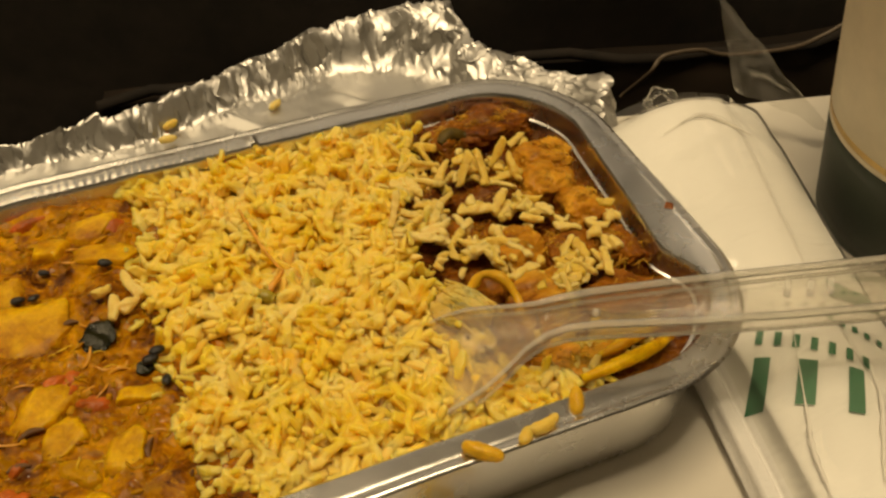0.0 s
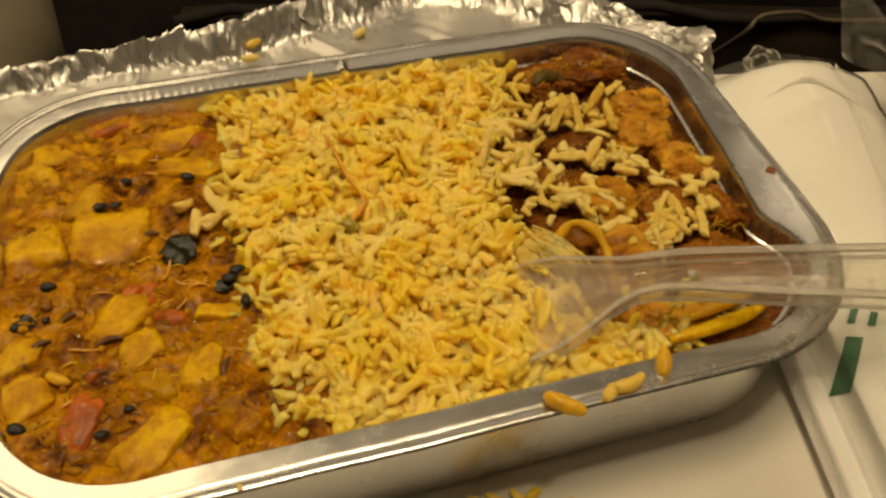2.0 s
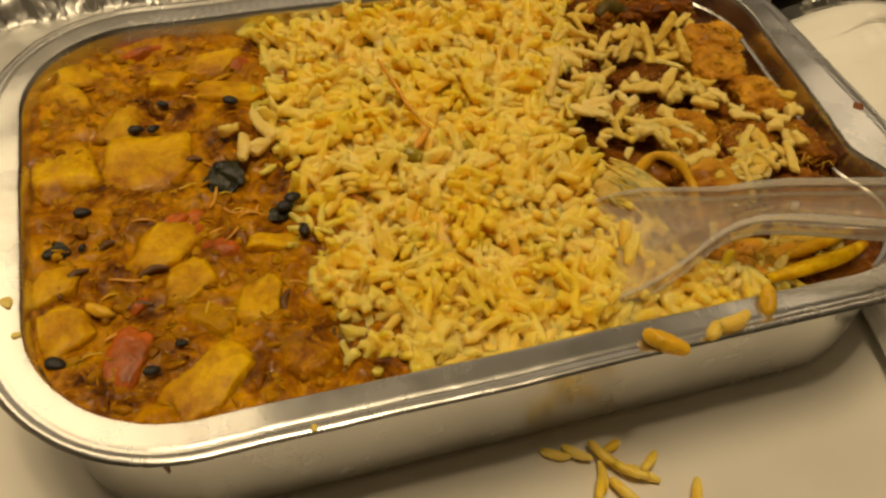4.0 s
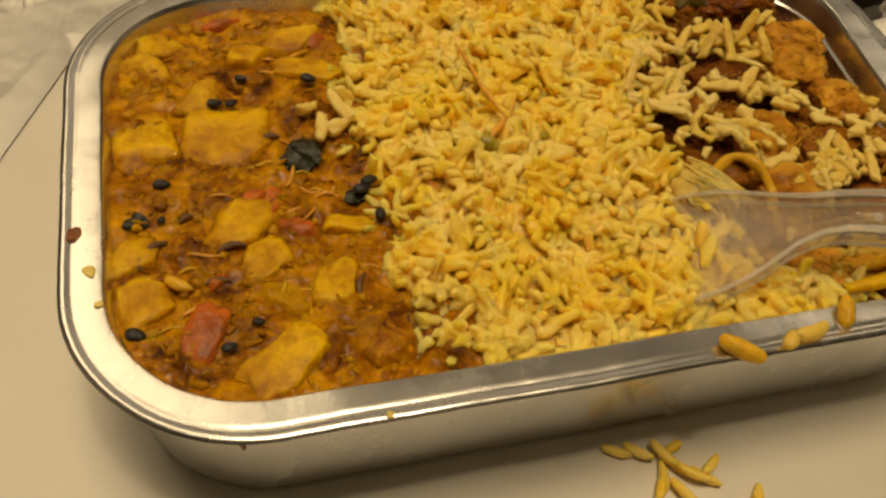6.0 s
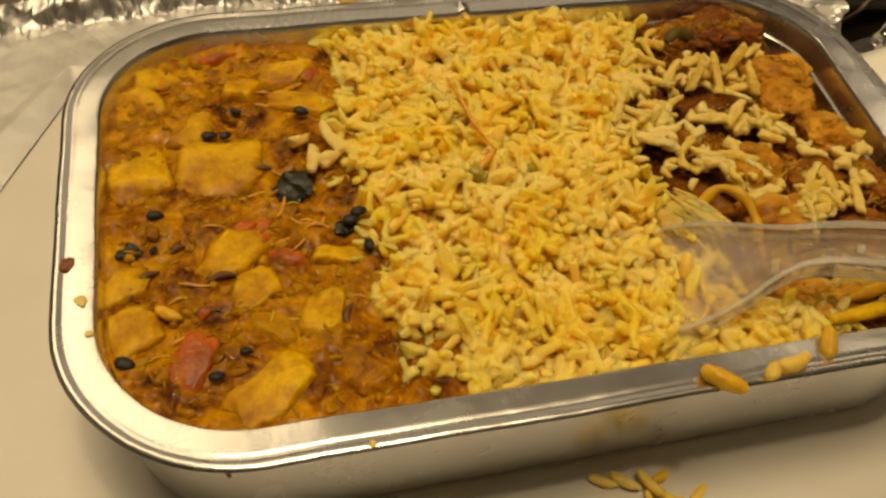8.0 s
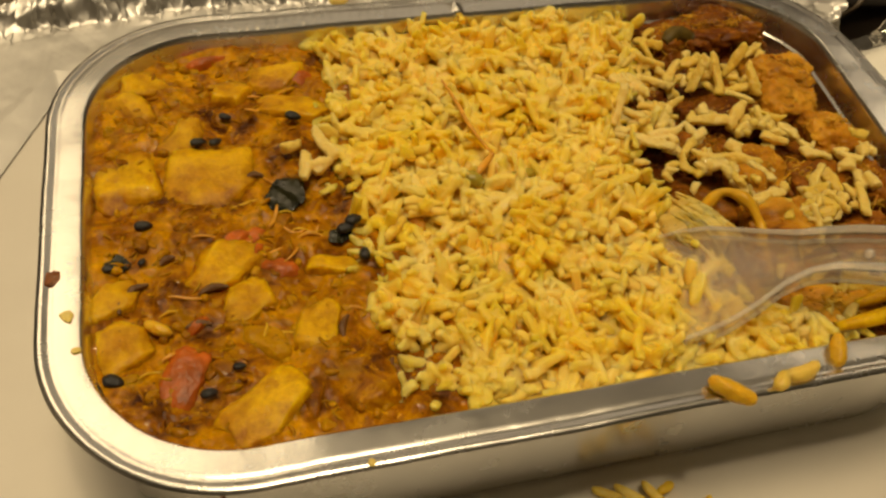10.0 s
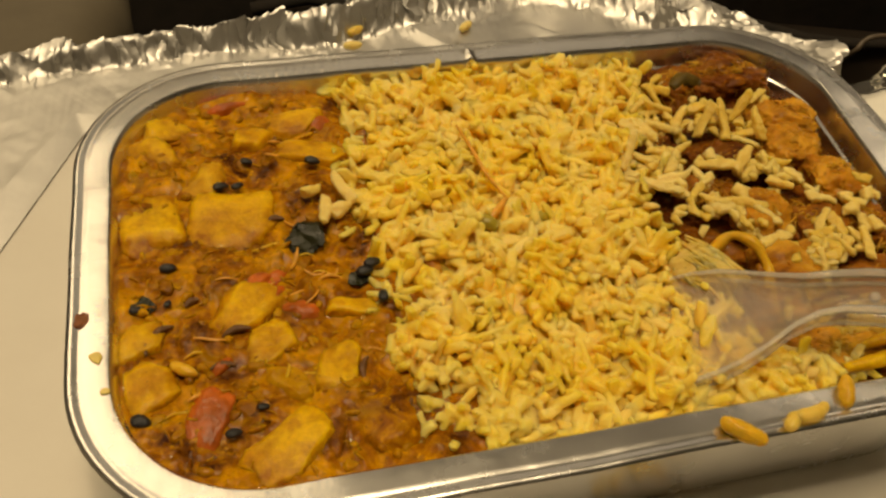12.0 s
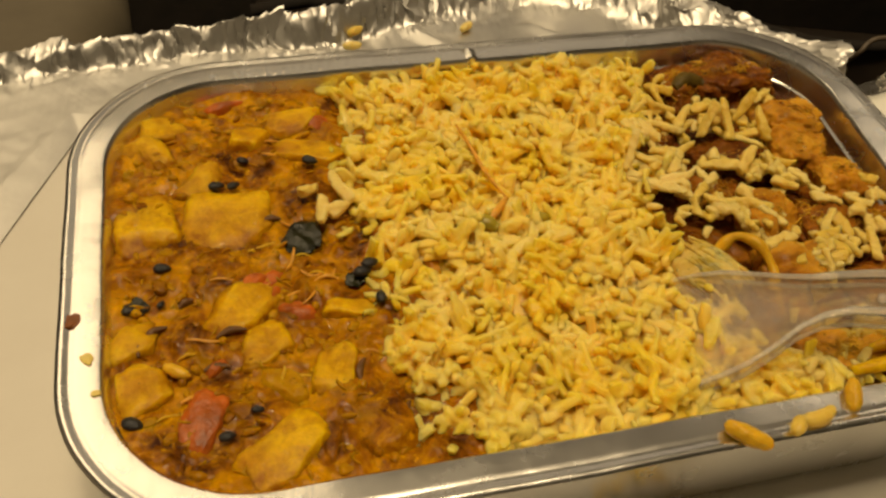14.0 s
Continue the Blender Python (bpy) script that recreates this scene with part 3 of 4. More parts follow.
potato(0.0370, 0.0398, 0.0045, 0.0042, 10, 72, 0.0274, TOMATO, "tomato_piece", "small pink-red tomato scrap in the curry", "tomato", 3.0, 1)
potato(0.0325, 0.0475, 0.0062, 0.0038, 25, 73, 0.0266, TOMATO, "tomato_piece", "stringy red tomato skin in the curry", "tomato", 3.0, 1)

for k, (x, y, w, d, turn) in enumerate(((0.0299, 0.0474, 0.0060, 0.0026, 30), (0.0361, 0.0403, 0.0050, 0.0036, -20), (0.0291, 0.0961, 0.0075, 0.0028, 10), (0.0463, 0.0884, 0.0050, 0.0044, 60), (0.0330, 0.0440, 0.0040, 0.0022, 70), (0.0225, 0.0310, 0.0044, 0.0020, 45))):
    potato(x, y, w, d, turn, 90 + k, 0.0274, TOMATO, "tomato_shred", "small soft red tomato shred in the curry", "tomato", 2.6, 2)


def seed_shape(length, width):
    bm = bmesh.new()
    bmesh.ops.create_uvsphere(bm, u_segments=12, v_segments=8, radius=0.5)
    for v in bm.verts:
        taper = 1 - 0.35 * v.co.x
        v.co = Vector((v.co.x * length, v.co.y * width * taper, v.co.z * width * 0.75 * taper))
        v.co *= 1 + 0.10 * noise.noise(v.co * 2500)
    return bm


def black_seed(x, y, turn, length=0.0030, z=0.0268):
    ob = part("nigella_seed", seed_shape(length, length * 0.62), SEED)
    ob.matrix_world = pose(x, y, max(z + 0.0006, 0.0272), 0, 8, turn)
    tagged(ob, "black nigella seed on the vegetable curry", "seed", "black seeds on the curry")


for row in ((0.0434, 0.0752, -20, 0.0032, 0.0275), (0.0257, 0.0708, 10, 0.0030, 0.0274), (0.0287, 0.0706, 30, 0.0026, 0.0272), (0.0155, 0.0526, 0, 0.0031, 0.0262), (0.0105, 0.0226, -25, 0.0034, 0.0258),
            (0.0236, 0.0180, 10, 0.0026, 0.0262), (0.0502, 0.0390, 80, 0.0030, 0.0280), (0.0310, 0.0780, -20, 0.0024, 0.0262), (0.0283, 0.0214, 0, 0.0020, 0.0272), (0.0482, 0.0452, 15, 0.0034, 0.0278), (0.0497, 0.0466, 20, 0.0034, 0.0281)):
    black_seed(*row)
for row in ((0.0102, 0.0442, 10, 0.0026, 0.0258), (0.0151, 0.0447, 60, 0.0018, 0.0258)):
    black_seed(*row)


def cumin(x, y, turn, length=0.005, z=0.0264):
    line = [(0.8 * length * (u - 0.5), 0.12 * length * math.sin(math.pi * u), 0) for u in (0, 0.15, 0.35, 0.5, 0.65, 0.85, 1)]
    ob = part("cumin_seed", mesh_from("cumin_seed", *tube(line, [0.0002, 0.0004, 0.0006, 0.0007, 0.0006, 0.0004, 0.0002], 8)), CUMIN)
    ob.matrix_world = pose(x, y, z + 0.0004, 0, 0, turn)
    tagged(ob, "brown cumin seed stuck in the curry", "seed", "cumin seeds")


for row in ((0.0312, 0.0672, 20, 0.0034, 0.0262), (0.0140, 0.0390, 30, 0.0055), (0.0257, 0.0367, 10, 0.0060, 0.0268), (0.0346, 0.0615, 0, 0.0042), (0.0120, 0.0365, 70, 0.0042), (0.0230, 0.0305, 0, 0.0050),
            (0.0190, 0.0445, 30, 0.0034), (0.0505, 0.0170, 80, 0.0060, 0.0262), (0.0450, 0.0262, 75, 0.0060, 0.0262)):
    cumin(*row)


def leaf(x, y, z, turn, size, seed, label):
    off = Vector((seed * 3.1, 0, 0))

    def lift(u, v):
        return 0.14 * noise.noise(Vector((u * 1.8, v * 1.8, seed))) + 0.04 * noise.noise(Vector((u * 5, v * 5, seed)))
    def keep(u, v):
        r = math.hypot(u, v * 1.25)
        return r < 0.46 + 0.10 * noise.noise(Vector((u * 4, v * 4, seed)) + off)
    verts, faces = sheet(-0.6, 0.6, -0.6, 0.6, 34, 34, lift, keep)
    n = len(verts)
    verts = [Vector(v) * size for v in verts]
    verts += [v - Vector((0, 0, 0.0003)) for v in verts]
    faces += [tuple(i + n for i in reversed(f)) for f in faces]
    ob = part("herb_leaf", mesh_from("herb_leaf", verts, faces), LEAF)
    ob.matrix_world = pose(x, y, z, 5, -6, turn)
    tagged(ob, label, "leaf")


leaf(0.0395, 0.0560, 0.0270, 30, 0.0085, 3, "dark wet curry leaf on the vegetables")
leaf(0.0105, 0.0455, 0.0262, -30, 0.0060, 8, "dark brown leaf scrap at the dish wall")
leaf(0.0472, 0.0448, 0.0274, 20, 0.0044, 5, "small dark leaf scrap beside the rice")


# ---- rice ----
def grain(length, width, bend, seed, sides=8, rings=8):
    """One soft cooked grain along x, knobbly, with a thick and a thin end, each blunt or broken off aslant: verts and faces."""
    rng = random.Random(seed)
    a, b, c = rng.uniform(0, 9), rng.uniform(0.55, 0.85), rng.uniform(0, 9)
    off = Vector((rng.uniform(-90, 90), rng.uniform(-90, 90), 0))
    ends = (rng.uniform(0.55, 1.2), rng.uniform(0.55, 1.2))
    slant = (rng.uniform(-0.45, 0.45), rng.uniform(-0.45, 0.45))
    taper, twist = rng.uniform(-0.22, 0.22), rng.uniform(-0.7, 0.7)
    verts, faces = [], []
    for i in range(rings):
        u = i / (rings - 1)
        if i in (1, rings - 2):
            u = 0.05 if i == 1 else 0.95
        v = 2 * u - 1
        r = 0.5 * width * (1 - 0.16 * v * v) * (1 + taper * v) * (1 + 0.12 * math.sin(a + 5 * u))
        if i in (0, rings - 1):
            r *= min(0.95, 0.80 * ends[i > 0])
        x, y, z = length * (u - 0.5), bend * length * (u - 0.5) ** 2, 0.22 * bend * length * math.sin(c + 3 * u)
        lean = (slant[0] if u < 0.5 else slant[1]) * abs(v) ** 3
        for k in range(sides):
            w = k * math.tau / sides + 0.4
            cw, sw = math.cos(w), math.sin(w)
            cw, sw = math.copysign(abs(cw) ** 0.7, cw), b * math.copysign(abs(sw) ** 0.7, sw)
            cw, sw = cw * math.cos(twist * v) - sw * math.sin(twist * v), cw * math.sin(twist * v) + sw * math.cos(twist * v)
            p = Vector((x + lean * r * cw * 2, y + r * cw, z + r * sw))
            verts.append(p + width * Vector((0.12 * noise.noise(p * 500 + off), 0.14 * noise.noise(p * 420 + off), 0.14 * noise.noise(p * 420 - off))))
    for i in range(rings - 1):
        for k in range(sides):
            q = (k + 1) % sides
            faces.append((i * sides + k, i * sides + q, (i + 1) * sides + q, (i + 1) * sides + k))
    faces.append(tuple(reversed(range(sides))))
    faces.append(tuple((rings - 1) * sides + k for k in range(sides)))
    return verts, faces


def grain_size(rng):
    """Length and width of a grain: mostly whole, some broken."""
    if rng.random() < 0.38:
        return rng.uniform(0.0024, 0.0044), rng.uniform(0.0017, 0.0026)
    return rng.uniform(0.0044, 0.0082), rng.uniform(0.0016, 0.0023)


SHAPES = []
for k in range(26):
    rng = random.Random(300 + k)
    SHAPES.append(mesh_from("grain", *grain(*grain_size(rng), rng.choice((-1, 1)) * rng.uniform(0.0, 0.28), k, 7, 6)))
    SHAPES[-1].materials.append(RICE)


def merged(me, size, rough=1.0):
    """The closed pieces of a mesh, stuck together into one skin."""
    ob = bpy.data.objects.new("merged", me)
    scene.collection.objects.link(ob)
    skin = ob.modifiers.new("skin", "REMESH")
    skin.mode, skin.voxel_size, skin.use_smooth_shade = "VOXEL", size, True
    done = bpy.data.meshes.new_from_object(ob.evaluated_get(bpy.context.evaluated_depsgraph_get()))
    done.name = me.name
    many = len(done.vertices) * 3
    spots, ways = np.empty(many, np.float32), np.empty(many, np.float32)
    done.vertices.foreach_get("co", spots)
    done.vertex_normals.foreach_get("vector", ways)
    off = np.array([0.00014 * noise.noise(p * 750) + 0.00007 * noise.noise(p * 2100) for p in map(Vector, spots.reshape(-1, 3))], np.float32)
    done.vertices.foreach_set("co", (spots.reshape(-1, 3) + rough * ways.reshape(-1, 3) * off[:, None]).ravel())
    bpy.data.objects.remove(ob)
    return done


def rice_portion():
    rice = thing("rice_portion", "yellow steamed rice heaped across the middle of the foil dish", "rice")
    bed = sheet(0.046, 0.150, 0.006, 0.101, 150, 140, lambda x, y: rice_height(x, y) - 0.0012 - 0.005 * max(0.0, 1 - min(x - rice_left(y), rice_right(y) - x) / 0.005), lambda x, y: inside(x, y, 0.008) and rice_left(y) - 0.002 < x < rice_right(y) + 0.004)
    part("rice_bed", mesh_from("rice_bed", *bed), STICKY_RICE, rice)
    rng = random.Random(11)
    packed, count = [], 0
    while len(packed) + count < 2500:
        x, y = rng.uniform(0.047, 0.152), rng.uniform(0.006, 0.101)
        if not (inside(x, y, 0.0095) and rice_left(y) + rng.gauss(0, 0.0018) < x < rice_right(y) + rng.gauss(0, 0.0034)):
            continue
        top = rng.random() < 0.60
        z = rice_height(x, y) + 0.0014 * noise.noise(Vector((x * 130, y * 130, 4.0))) + (rng.uniform(-0.0008, 0.0007) if top else rng.uniform(-0.0034, -0.0010))
        m = pose(x, y, z, rng.gauss(0, 50), rng.gauss(0, 30 + 8 * (y > 0.088)) if top else rng.gauss(0, 18), rng.uniform(0, 360))
        if top and 0.056 < x < 0.106 and 0.010 < y < 0.096 and count < 300 and rng.random() < 0.6:
            count += 1
            ob = new("grain", rng.choice(SHAPES))
            ob.parent = rice
            ob.matrix_basis = Matrix.Translation((0, 0, -0.0006)) @ m
            continue
        v, f = grain(*grain_size(rng), rng.choice((-1, 1)) * rng.uniform(0.0, 0.28), count + len(packed))
        packed.append(([m @ Vector(p) for p in v], f))
    tagged(part("packed_rice", merged(mesh_from("packed_rice", *join_parts(packed)), 0.00020), STICKY_RICE, rice), kind="stuff")


rice_portion()


def whole_grain(length, width, bend):
    """A smooth whole grain, thickest in the middle, with rounded ends."""
    line = [(length * (u - 0.5), bend * length * (u - 0.5) ** 2, 0.0) for u in (0, 0.04, 0.12, 0.28, 0.5, 0.72, 0.88, 0.96, 1)]
    return tube(line, [width * 0.5 * k for k in (0.22, 0.52, 0.78, 0.95, 1.0, 0.92, 0.72, 0.46, 0.2)], 12)


def loose_grain(x, y, z, turn, length, width, bend, seed, material, label, tilt=0):
    ob = part("rice_grain", merged(mesh_from("rice_grain", *whole_grain(length, width, bend)), 0.00018), material)
    ob.matrix_world = pose(x, y, z, 0, tilt, turn)
    tagged(ob, label, "rice grain", "stray rice grains")


# grains on the rim, on the curry, on the table and on the foil
loose_grain(0.0975, 0.0010, 0.0312, -38, 0.0076, 0.0030, 0.15, 1, STRIP, "deep yellow rice grain lying over the dish rim", 6)
loose_grain(0.1095, 0.0016, 0.0313, 8, 0.0070, 0.0025, 0.6, 2, PALE_RICE, "pale rice grain lying along the dish rim", 0)
loose_grain(0.1060, 0.0012, 0.0312, 40, 0.0040, 0.0024, 0.2, 3, PALE_RICE, "broken pale rice grain on the dish rim", 0)
loose_grain(0.1177, 0.0048, 0.0306, 65, 0.0055, 0.0028, 0.15, 4, STRIP, "yellow rice grain hanging over the dish rim", -18)
loose_grain(0.0828, 0.1000, 0.0285, 70, 0.0045, 0.0018, 0.1, 5, RICE, "yellow rice grain on the far dish wall", 35)
loose_grain(0.0170, 0.0308, 0.0272, -35, 0.0048, 0.0020, 0.1, 10, STRIP, "orange-yellow rice grain on the curry", 0)
for k, row in enumerate(((0.0850, 0.0020, -30, 0.0075), (0.0885, 0.0010, -40, 0.0080), (0.0925, -0.0005, -62, 0.0090), (0.0915, -0.0040, 75, 0.0085), (0.0945, -0.0030, -55, 0.0085),
                         (0.0960, -0.0048, -40, 0.0090), (0.0985, -0.0055, -45, 0.0080), (0.0900, -0.0060, 60, 0.0070), (0.1000, -0.0040, 35, 0.0070), (0.0955, 0.0010, 20, 0.0050), (0.0935, -0.0075, -60, 0.0085))):
    loose_grain(row[0], row[1], 0.0011 + 0.0006 * (k % 3), row[2], row[3] * 0.72, 0.0018, 0.25, 30 + k, RICE, "yellow rice grain spilled on the tray table beside the dish")
loose_grain(0.1058, -0.0110, 0.0011, 60, 0.0060, 0.0020, 0.1, 50, RICE, "yellow rice grain spilled on the tray table beside the dish")


# ---- chicken ----
def masala_height(x, y):
    return 0.0246 - 0.006 * max(0.0, min(1.0, (x - 0.146) / 0.008)) * max(0.0, min(1.0, (y - 0.03) / 0.01)) + 0.0010 * noise.noise(Vector((x * 130, y * 130, 8.0))) + 0.0009 * noise.noise(Vector((x * 380, y * 380, 3.0)))


def masala():
    bed = sheet(0.095, 0.160, 0.006, 0.101, 140, 200, masala_height, lambda x, y: inside(x, y, 0.0078) and x > rice_right(y) - 0.008)
    tagged(part("masala_gravy", mesh_from("masala_gravy", *bed), MASALA), "dark brown masala gravy under the chicken", "gravy")


def chicken(x, y, z, size, turn, seed, material, label, fine=0.04, power=2.8, strands=14):
    rng = random.Random(seed)
    piece = thing("chicken_piece", label, "chicken", "chicken pieces")
    body = part("meat", chunk(size, power, 0.26, 1.9, seed, 3, 22, fine + 0.05), material, piece)
    fibres = []
    lay = rng.uniform(-0.5, 0.5)
    for _ in range(strands * 4):
        a, b = rng.uniform(0, math.tau), rng.uniform(0.1, 0.95)
        px, py = size[0] * 0.44 * b * math.cos(a), size[1] * 0.44 * b * math.sin(a)
        pz = size[2] * 0.49 * math.sqrt(max(0.0, 1 - b * b * 0.8))
        l, w, c = rng.uniform(0.0015, 0.0050), rng.gauss(lay, 0.5), rng.uniform(-2.5, 2.5)
        line = [(px + l * u * math.cos(w + c * u), py + l * u * math.sin(w + c * u), pz - 0.0010 * abs(u) * 2 + rng.uniform(-0.0001, 0.0006)) for u in (-0.5, -0.25, 0, 0.25, 0.5)]
        r = rng.uniform(0.00009, 0.00024)
        fibres.append(tube(line, [r * k for k in (0.4, 0.9, 1.0, 0.9, 0.3)], 5))
    tagged(part("shredded_meat", mesh_from("shredded_meat", *join_parts(fibres)), CHICKEN, body), kind="stuff")
    piece.matrix_world = pose(x, y, z, 0, 0, turn)


masala()
chicken(0.1390, 0.0905, 0.0245, (0.022, 0.015, 0.011), 0, 1, MASALA, "browned shredded chicken at the far corner of the dish", 0.08, 2.4, 40)
chicken(0.1275, 0.0890, 0.0240, (0.016, 0.012, 0.010), 20, 2, MASALA, "dark masala-coated chicken shred", 0.08, 2.4, 30)
chicken(0.1462, 0.0745, 0.0246, (0.0150, 0.0120, 0.010), -15, 3, CHICKEN, "browned chicken chunk against the dish wall")
chicken(0.1420, 0.0650, 0.0250, (0.0135, 0.0120, 0.010), 25, 4, CHICKEN, "golden brown chicken chunk with torn fibres")
chicken(0.1468, 0.0545, 0.0250, (0.0125, 0.0130, 0.010), -10, 5, CHICKEN, "orange-brown chicken chunk against the dish wall")
chicken(0.1300, 0.0640, 0.0236, (0.022, 0.016, 0.010), 10, 6, MASALA, "dark masala-coated chicken under the rice", 0.06, 2.6, 30)
chicken(0.1472, 0.0405, 0.0240, (0.0110, 0.0180, 0.010), 8, 7, MASALA, "dark roasted chicken edge beside the dented wall", 0.08, 2.4, 30)
chicken(0.1265, 0.0462, 0.0250, (0.0135, 0.0120, 0.0095), 35, 8, CHICKEN, "smooth orange chicken piece in masala", 0.02, 3.2, 5)
chicken(0.1240, 0.0345, 0.0248, (0.0165, 0.0130, 0.0100), -20, 9, CHICKEN, "soft orange-brown chicken piece under the fork", 0.02, 3.0, 10)
chicken(0.1370, 0.0440, 0.0238, (0.0140, 0.0150, 0.0090), 0, 10, MASALA, "dark masala-coated chicken between larger chunks", 0.06, 2.6, 24)
chicken(0.1140, 0.0740, 0.0242, (0.0130, 0.0140, 0.0090), 0, 11, MASALA, "brown chicken shred beside the rice", 0.08, 2.4, 26)
chicken(0.1420, 0.0270, 0.0236, (0.0180, 0.0160, 0.0090), 0, 12, MASALA, "brown chicken strip seen through the fork handle", 0.05, 2.6, 20)

chicken(0.1245, 0.0160, 0.0236, (0.0180, 0.0110, 0.0080), -10, 14, CHICKEN, "orange chicken shreds under the fork", 0.08, 2.4, 30)
chicken(0.1185, 0.0560, 0.0236, (0.0120, 0.0140, 0.0090), 0, 15, MASALA, "dark chicken shred showing between rice grains", 0.08, 2.4, 24)


def torn_breast(x, y, z, turn):
    """A pale piece of breast, torn so that its parallel fibres show."""
    rng = random.Random(77)
    piece = thing("chicken_piece", "pale torn chicken breast with parallel fibres beside the fork", "chicken", "chicken pieces")
    part("meat", chunk((0.0125, 0.0105, 0.0070), 3.2, 0.12, 1.7, 13, 2, 14, 0.03), BREAST, piece)
    strands = []
    for k in range(34):
        v = rng.uniform(-0.0052, 0.0052)
        a, l = rng.gauss(0, 0.0012), rng.uniform(0.0045, 0.0115)
        top = 0.0036 * math.sqrt(max(0.05, 1 - (v / 0.0062) ** 2))
        line = [(a + l * u, v + rng.gauss(0, 0.00012) + 0.0008 * u * u, top - 0.0042 * u * u * rng.uniform(0.8, 1.2)) for u in (-0.5, -0.3, -0.1, 0.1, 0.3, 0.5)]
        r = rng.uniform(0.00028, 0.00065)
        strands.append(tube(smooth_line(line, 3), [r * (0.4 + 0.6 * math.sin(math.pi * (0.08 + 0.84 * i / 15))) for i in range(16)], 7))
    tagged(part("torn_meat", mesh_from("torn_meat", *join_parts(strands)), BREAST, piece), kind="stuff")
    piece.matrix_world = pose(x, y, z, 0, 0, turn)


torn_breast(0.1078, 0.0352, 0.0264, -62)


def arch():
    line = smooth_line([(0.1120, 0.0395, 0.0275), (0.1150, 0.0400, 0.0305), (0.1180, 0.0370, 0.0310), (0.1195, 0.0325, 0.0285), (0.1190, 0.0300, 0.0265)])
    tagged(part("onion_ring", mesh_from("onion_ring", *tube(line, [0.0010 + 0.0002 * math.sin(i * 0.7) for i in range(len(line))], 8)), STRIP), "orange fried onion ring curled over the chicken", "onion")


arch()


def heap(rows, level, width, label, spare=2):
    """Pale grains that lie stuck together: middle, length, turn and tilt of each, with small bits between them."""
    rng = random.Random(len(rows) + int(level * 1e5))
    pieces = []
    for x, y, length, turn, tilt in rows:
        v, f = grain(length * 0.97, width * rng.uniform(0.85, 1.15), rng.uniform(-0.25, 0.25), rng.randrange(9999), 10, 9)
        m = pose(x, y, level + length / 2 * abs(math.sin(radians(tilt))), rng.uniform(-30, 30), tilt, turn)
        pieces.append(([m @ Vector(p) for p in v], f))
        for _ in range(spare):
            v, f = grain(rng.uniform(0.0022, 0.0042), width * rng.uniform(0.7, 1.0), 0.1, rng.randrange(9999), 10, 7)
            m = pose(rng.gauss(x, 0.0017), rng.gauss(y, 0.0017), level - rng.uniform(0.0001, 0.0011), rng.uniform(-40, 40), rng.uniform(-15, 15), rng.uniform(0, 360))
            pieces.append(([m @ Vector(p) for p in v], f))
    clump = part("rice_clump", merged(mesh_from("rice_clump", *join_parts(pieces)), 0.00018, 1.5), PALE_RICE)
    tagged(clump, label, "rice clump", "rice on the chicken")


heap(((0.1285, 0.0710, 0.0100, 80, -28), (0.1338, 0.0742, 0.0079, 33, -44), (0.1415, 0.0800, 0.0060, 31, -3), (0.1354, 0.0687, 0.0076, 95, -31), (0.1330, 0.0685, 0.0065, 2, -4), (0.1192, 0.0732, 0.0076, 51, -22),
      (0.1239, 0.0711, 0.0081, 43, -42), (0.1262, 0.0781, 0.0052, 13, -4), (0.1225, 0.0632, 0.0037, 79, -6)), 0.0290, 0.0021, "pale rice grains sticking up from the far chicken")
heap(((0.1136, 0.0620, 0.0072, 52, -3), (0.1047, 0.0645, 0.0086, 58, -36), (0.1086, 0.0633, 0.0067, 143, -3)), 0.0290, 0.0020, "pale rice grains at the edge of the yellow rice")
heap(((0.1278, 0.0602, 0.0076, 45, -13), (0.1283, 0.0567, 0.0057, 23, -4), (0.1334, 0.0586, 0.0074, 94, -3), (0.1325, 0.0528, 0.0053, 146, -4), (0.1366, 0.0545, 0.0049, 119, -5), (0.1386, 0.0476, 0.0063, 162, -4),
      (0.1222, 0.0600, 0.0088, -14, -4)), 0.0290, 0.0022, "pale rice clump on the middle of the chicken")
heap(((0.1184, 0.0564, 0.0034, 22, -7), (0.1235, 0.0519, 0.0035, 127, -6), (0.1179, 0.0480, 0.0053, -7, -4), (0.1200, 0.0441, 0.0050, 102, -5), (0.1259, 0.0449, 0.0056, 123, -4), (0.1235, 0.0388, 0.0070, 15, -3)),
     0.0290, 0.0023, "pale rice clump beside the torn chicken breast")
heap(((0.1499, 0.0514, 0.0041, 163, -6), (0.1489, 0.0472, 0.0032, 30, -7), (0.1453, 0.0451, 0.0042, 168, -6), (0.1432, 0.0436, 0.0032, -4, -7), (0.1458, 0.0392, 0.0036, 96, -6)), 0.0290, 0.0023, "pale rice grains beside the dented dish wall", 1)
heap(((0.1414, 0.0352, 0.0074, 72, -3), (0.1379, 0.0402, 0.0060, 99, -4), (0.1342, 0.0352, 0.0040, 140, -6), (0.1336, 0.0387, 0.0049, -1, -5), (0.1313, 0.0330, 0.0058, -13, -4), (0.1255, 0.0348, 0.0051, 71, -4)),
     0.0290, 0.0023, "pale rice clump on the dark roasted chicken")
heap(((0.0420, 0.0655, 0.0038, 20, 0), (0.0436, 0.0602, 0.0070, 80, -4), (0.0475, 0.0655, 0.0094, -72, -3), (0.0464, 0.0602, 0.0042, 30, 0)), 0.0292, 0.0023, "white rice grains stuck together on the curry", 0)


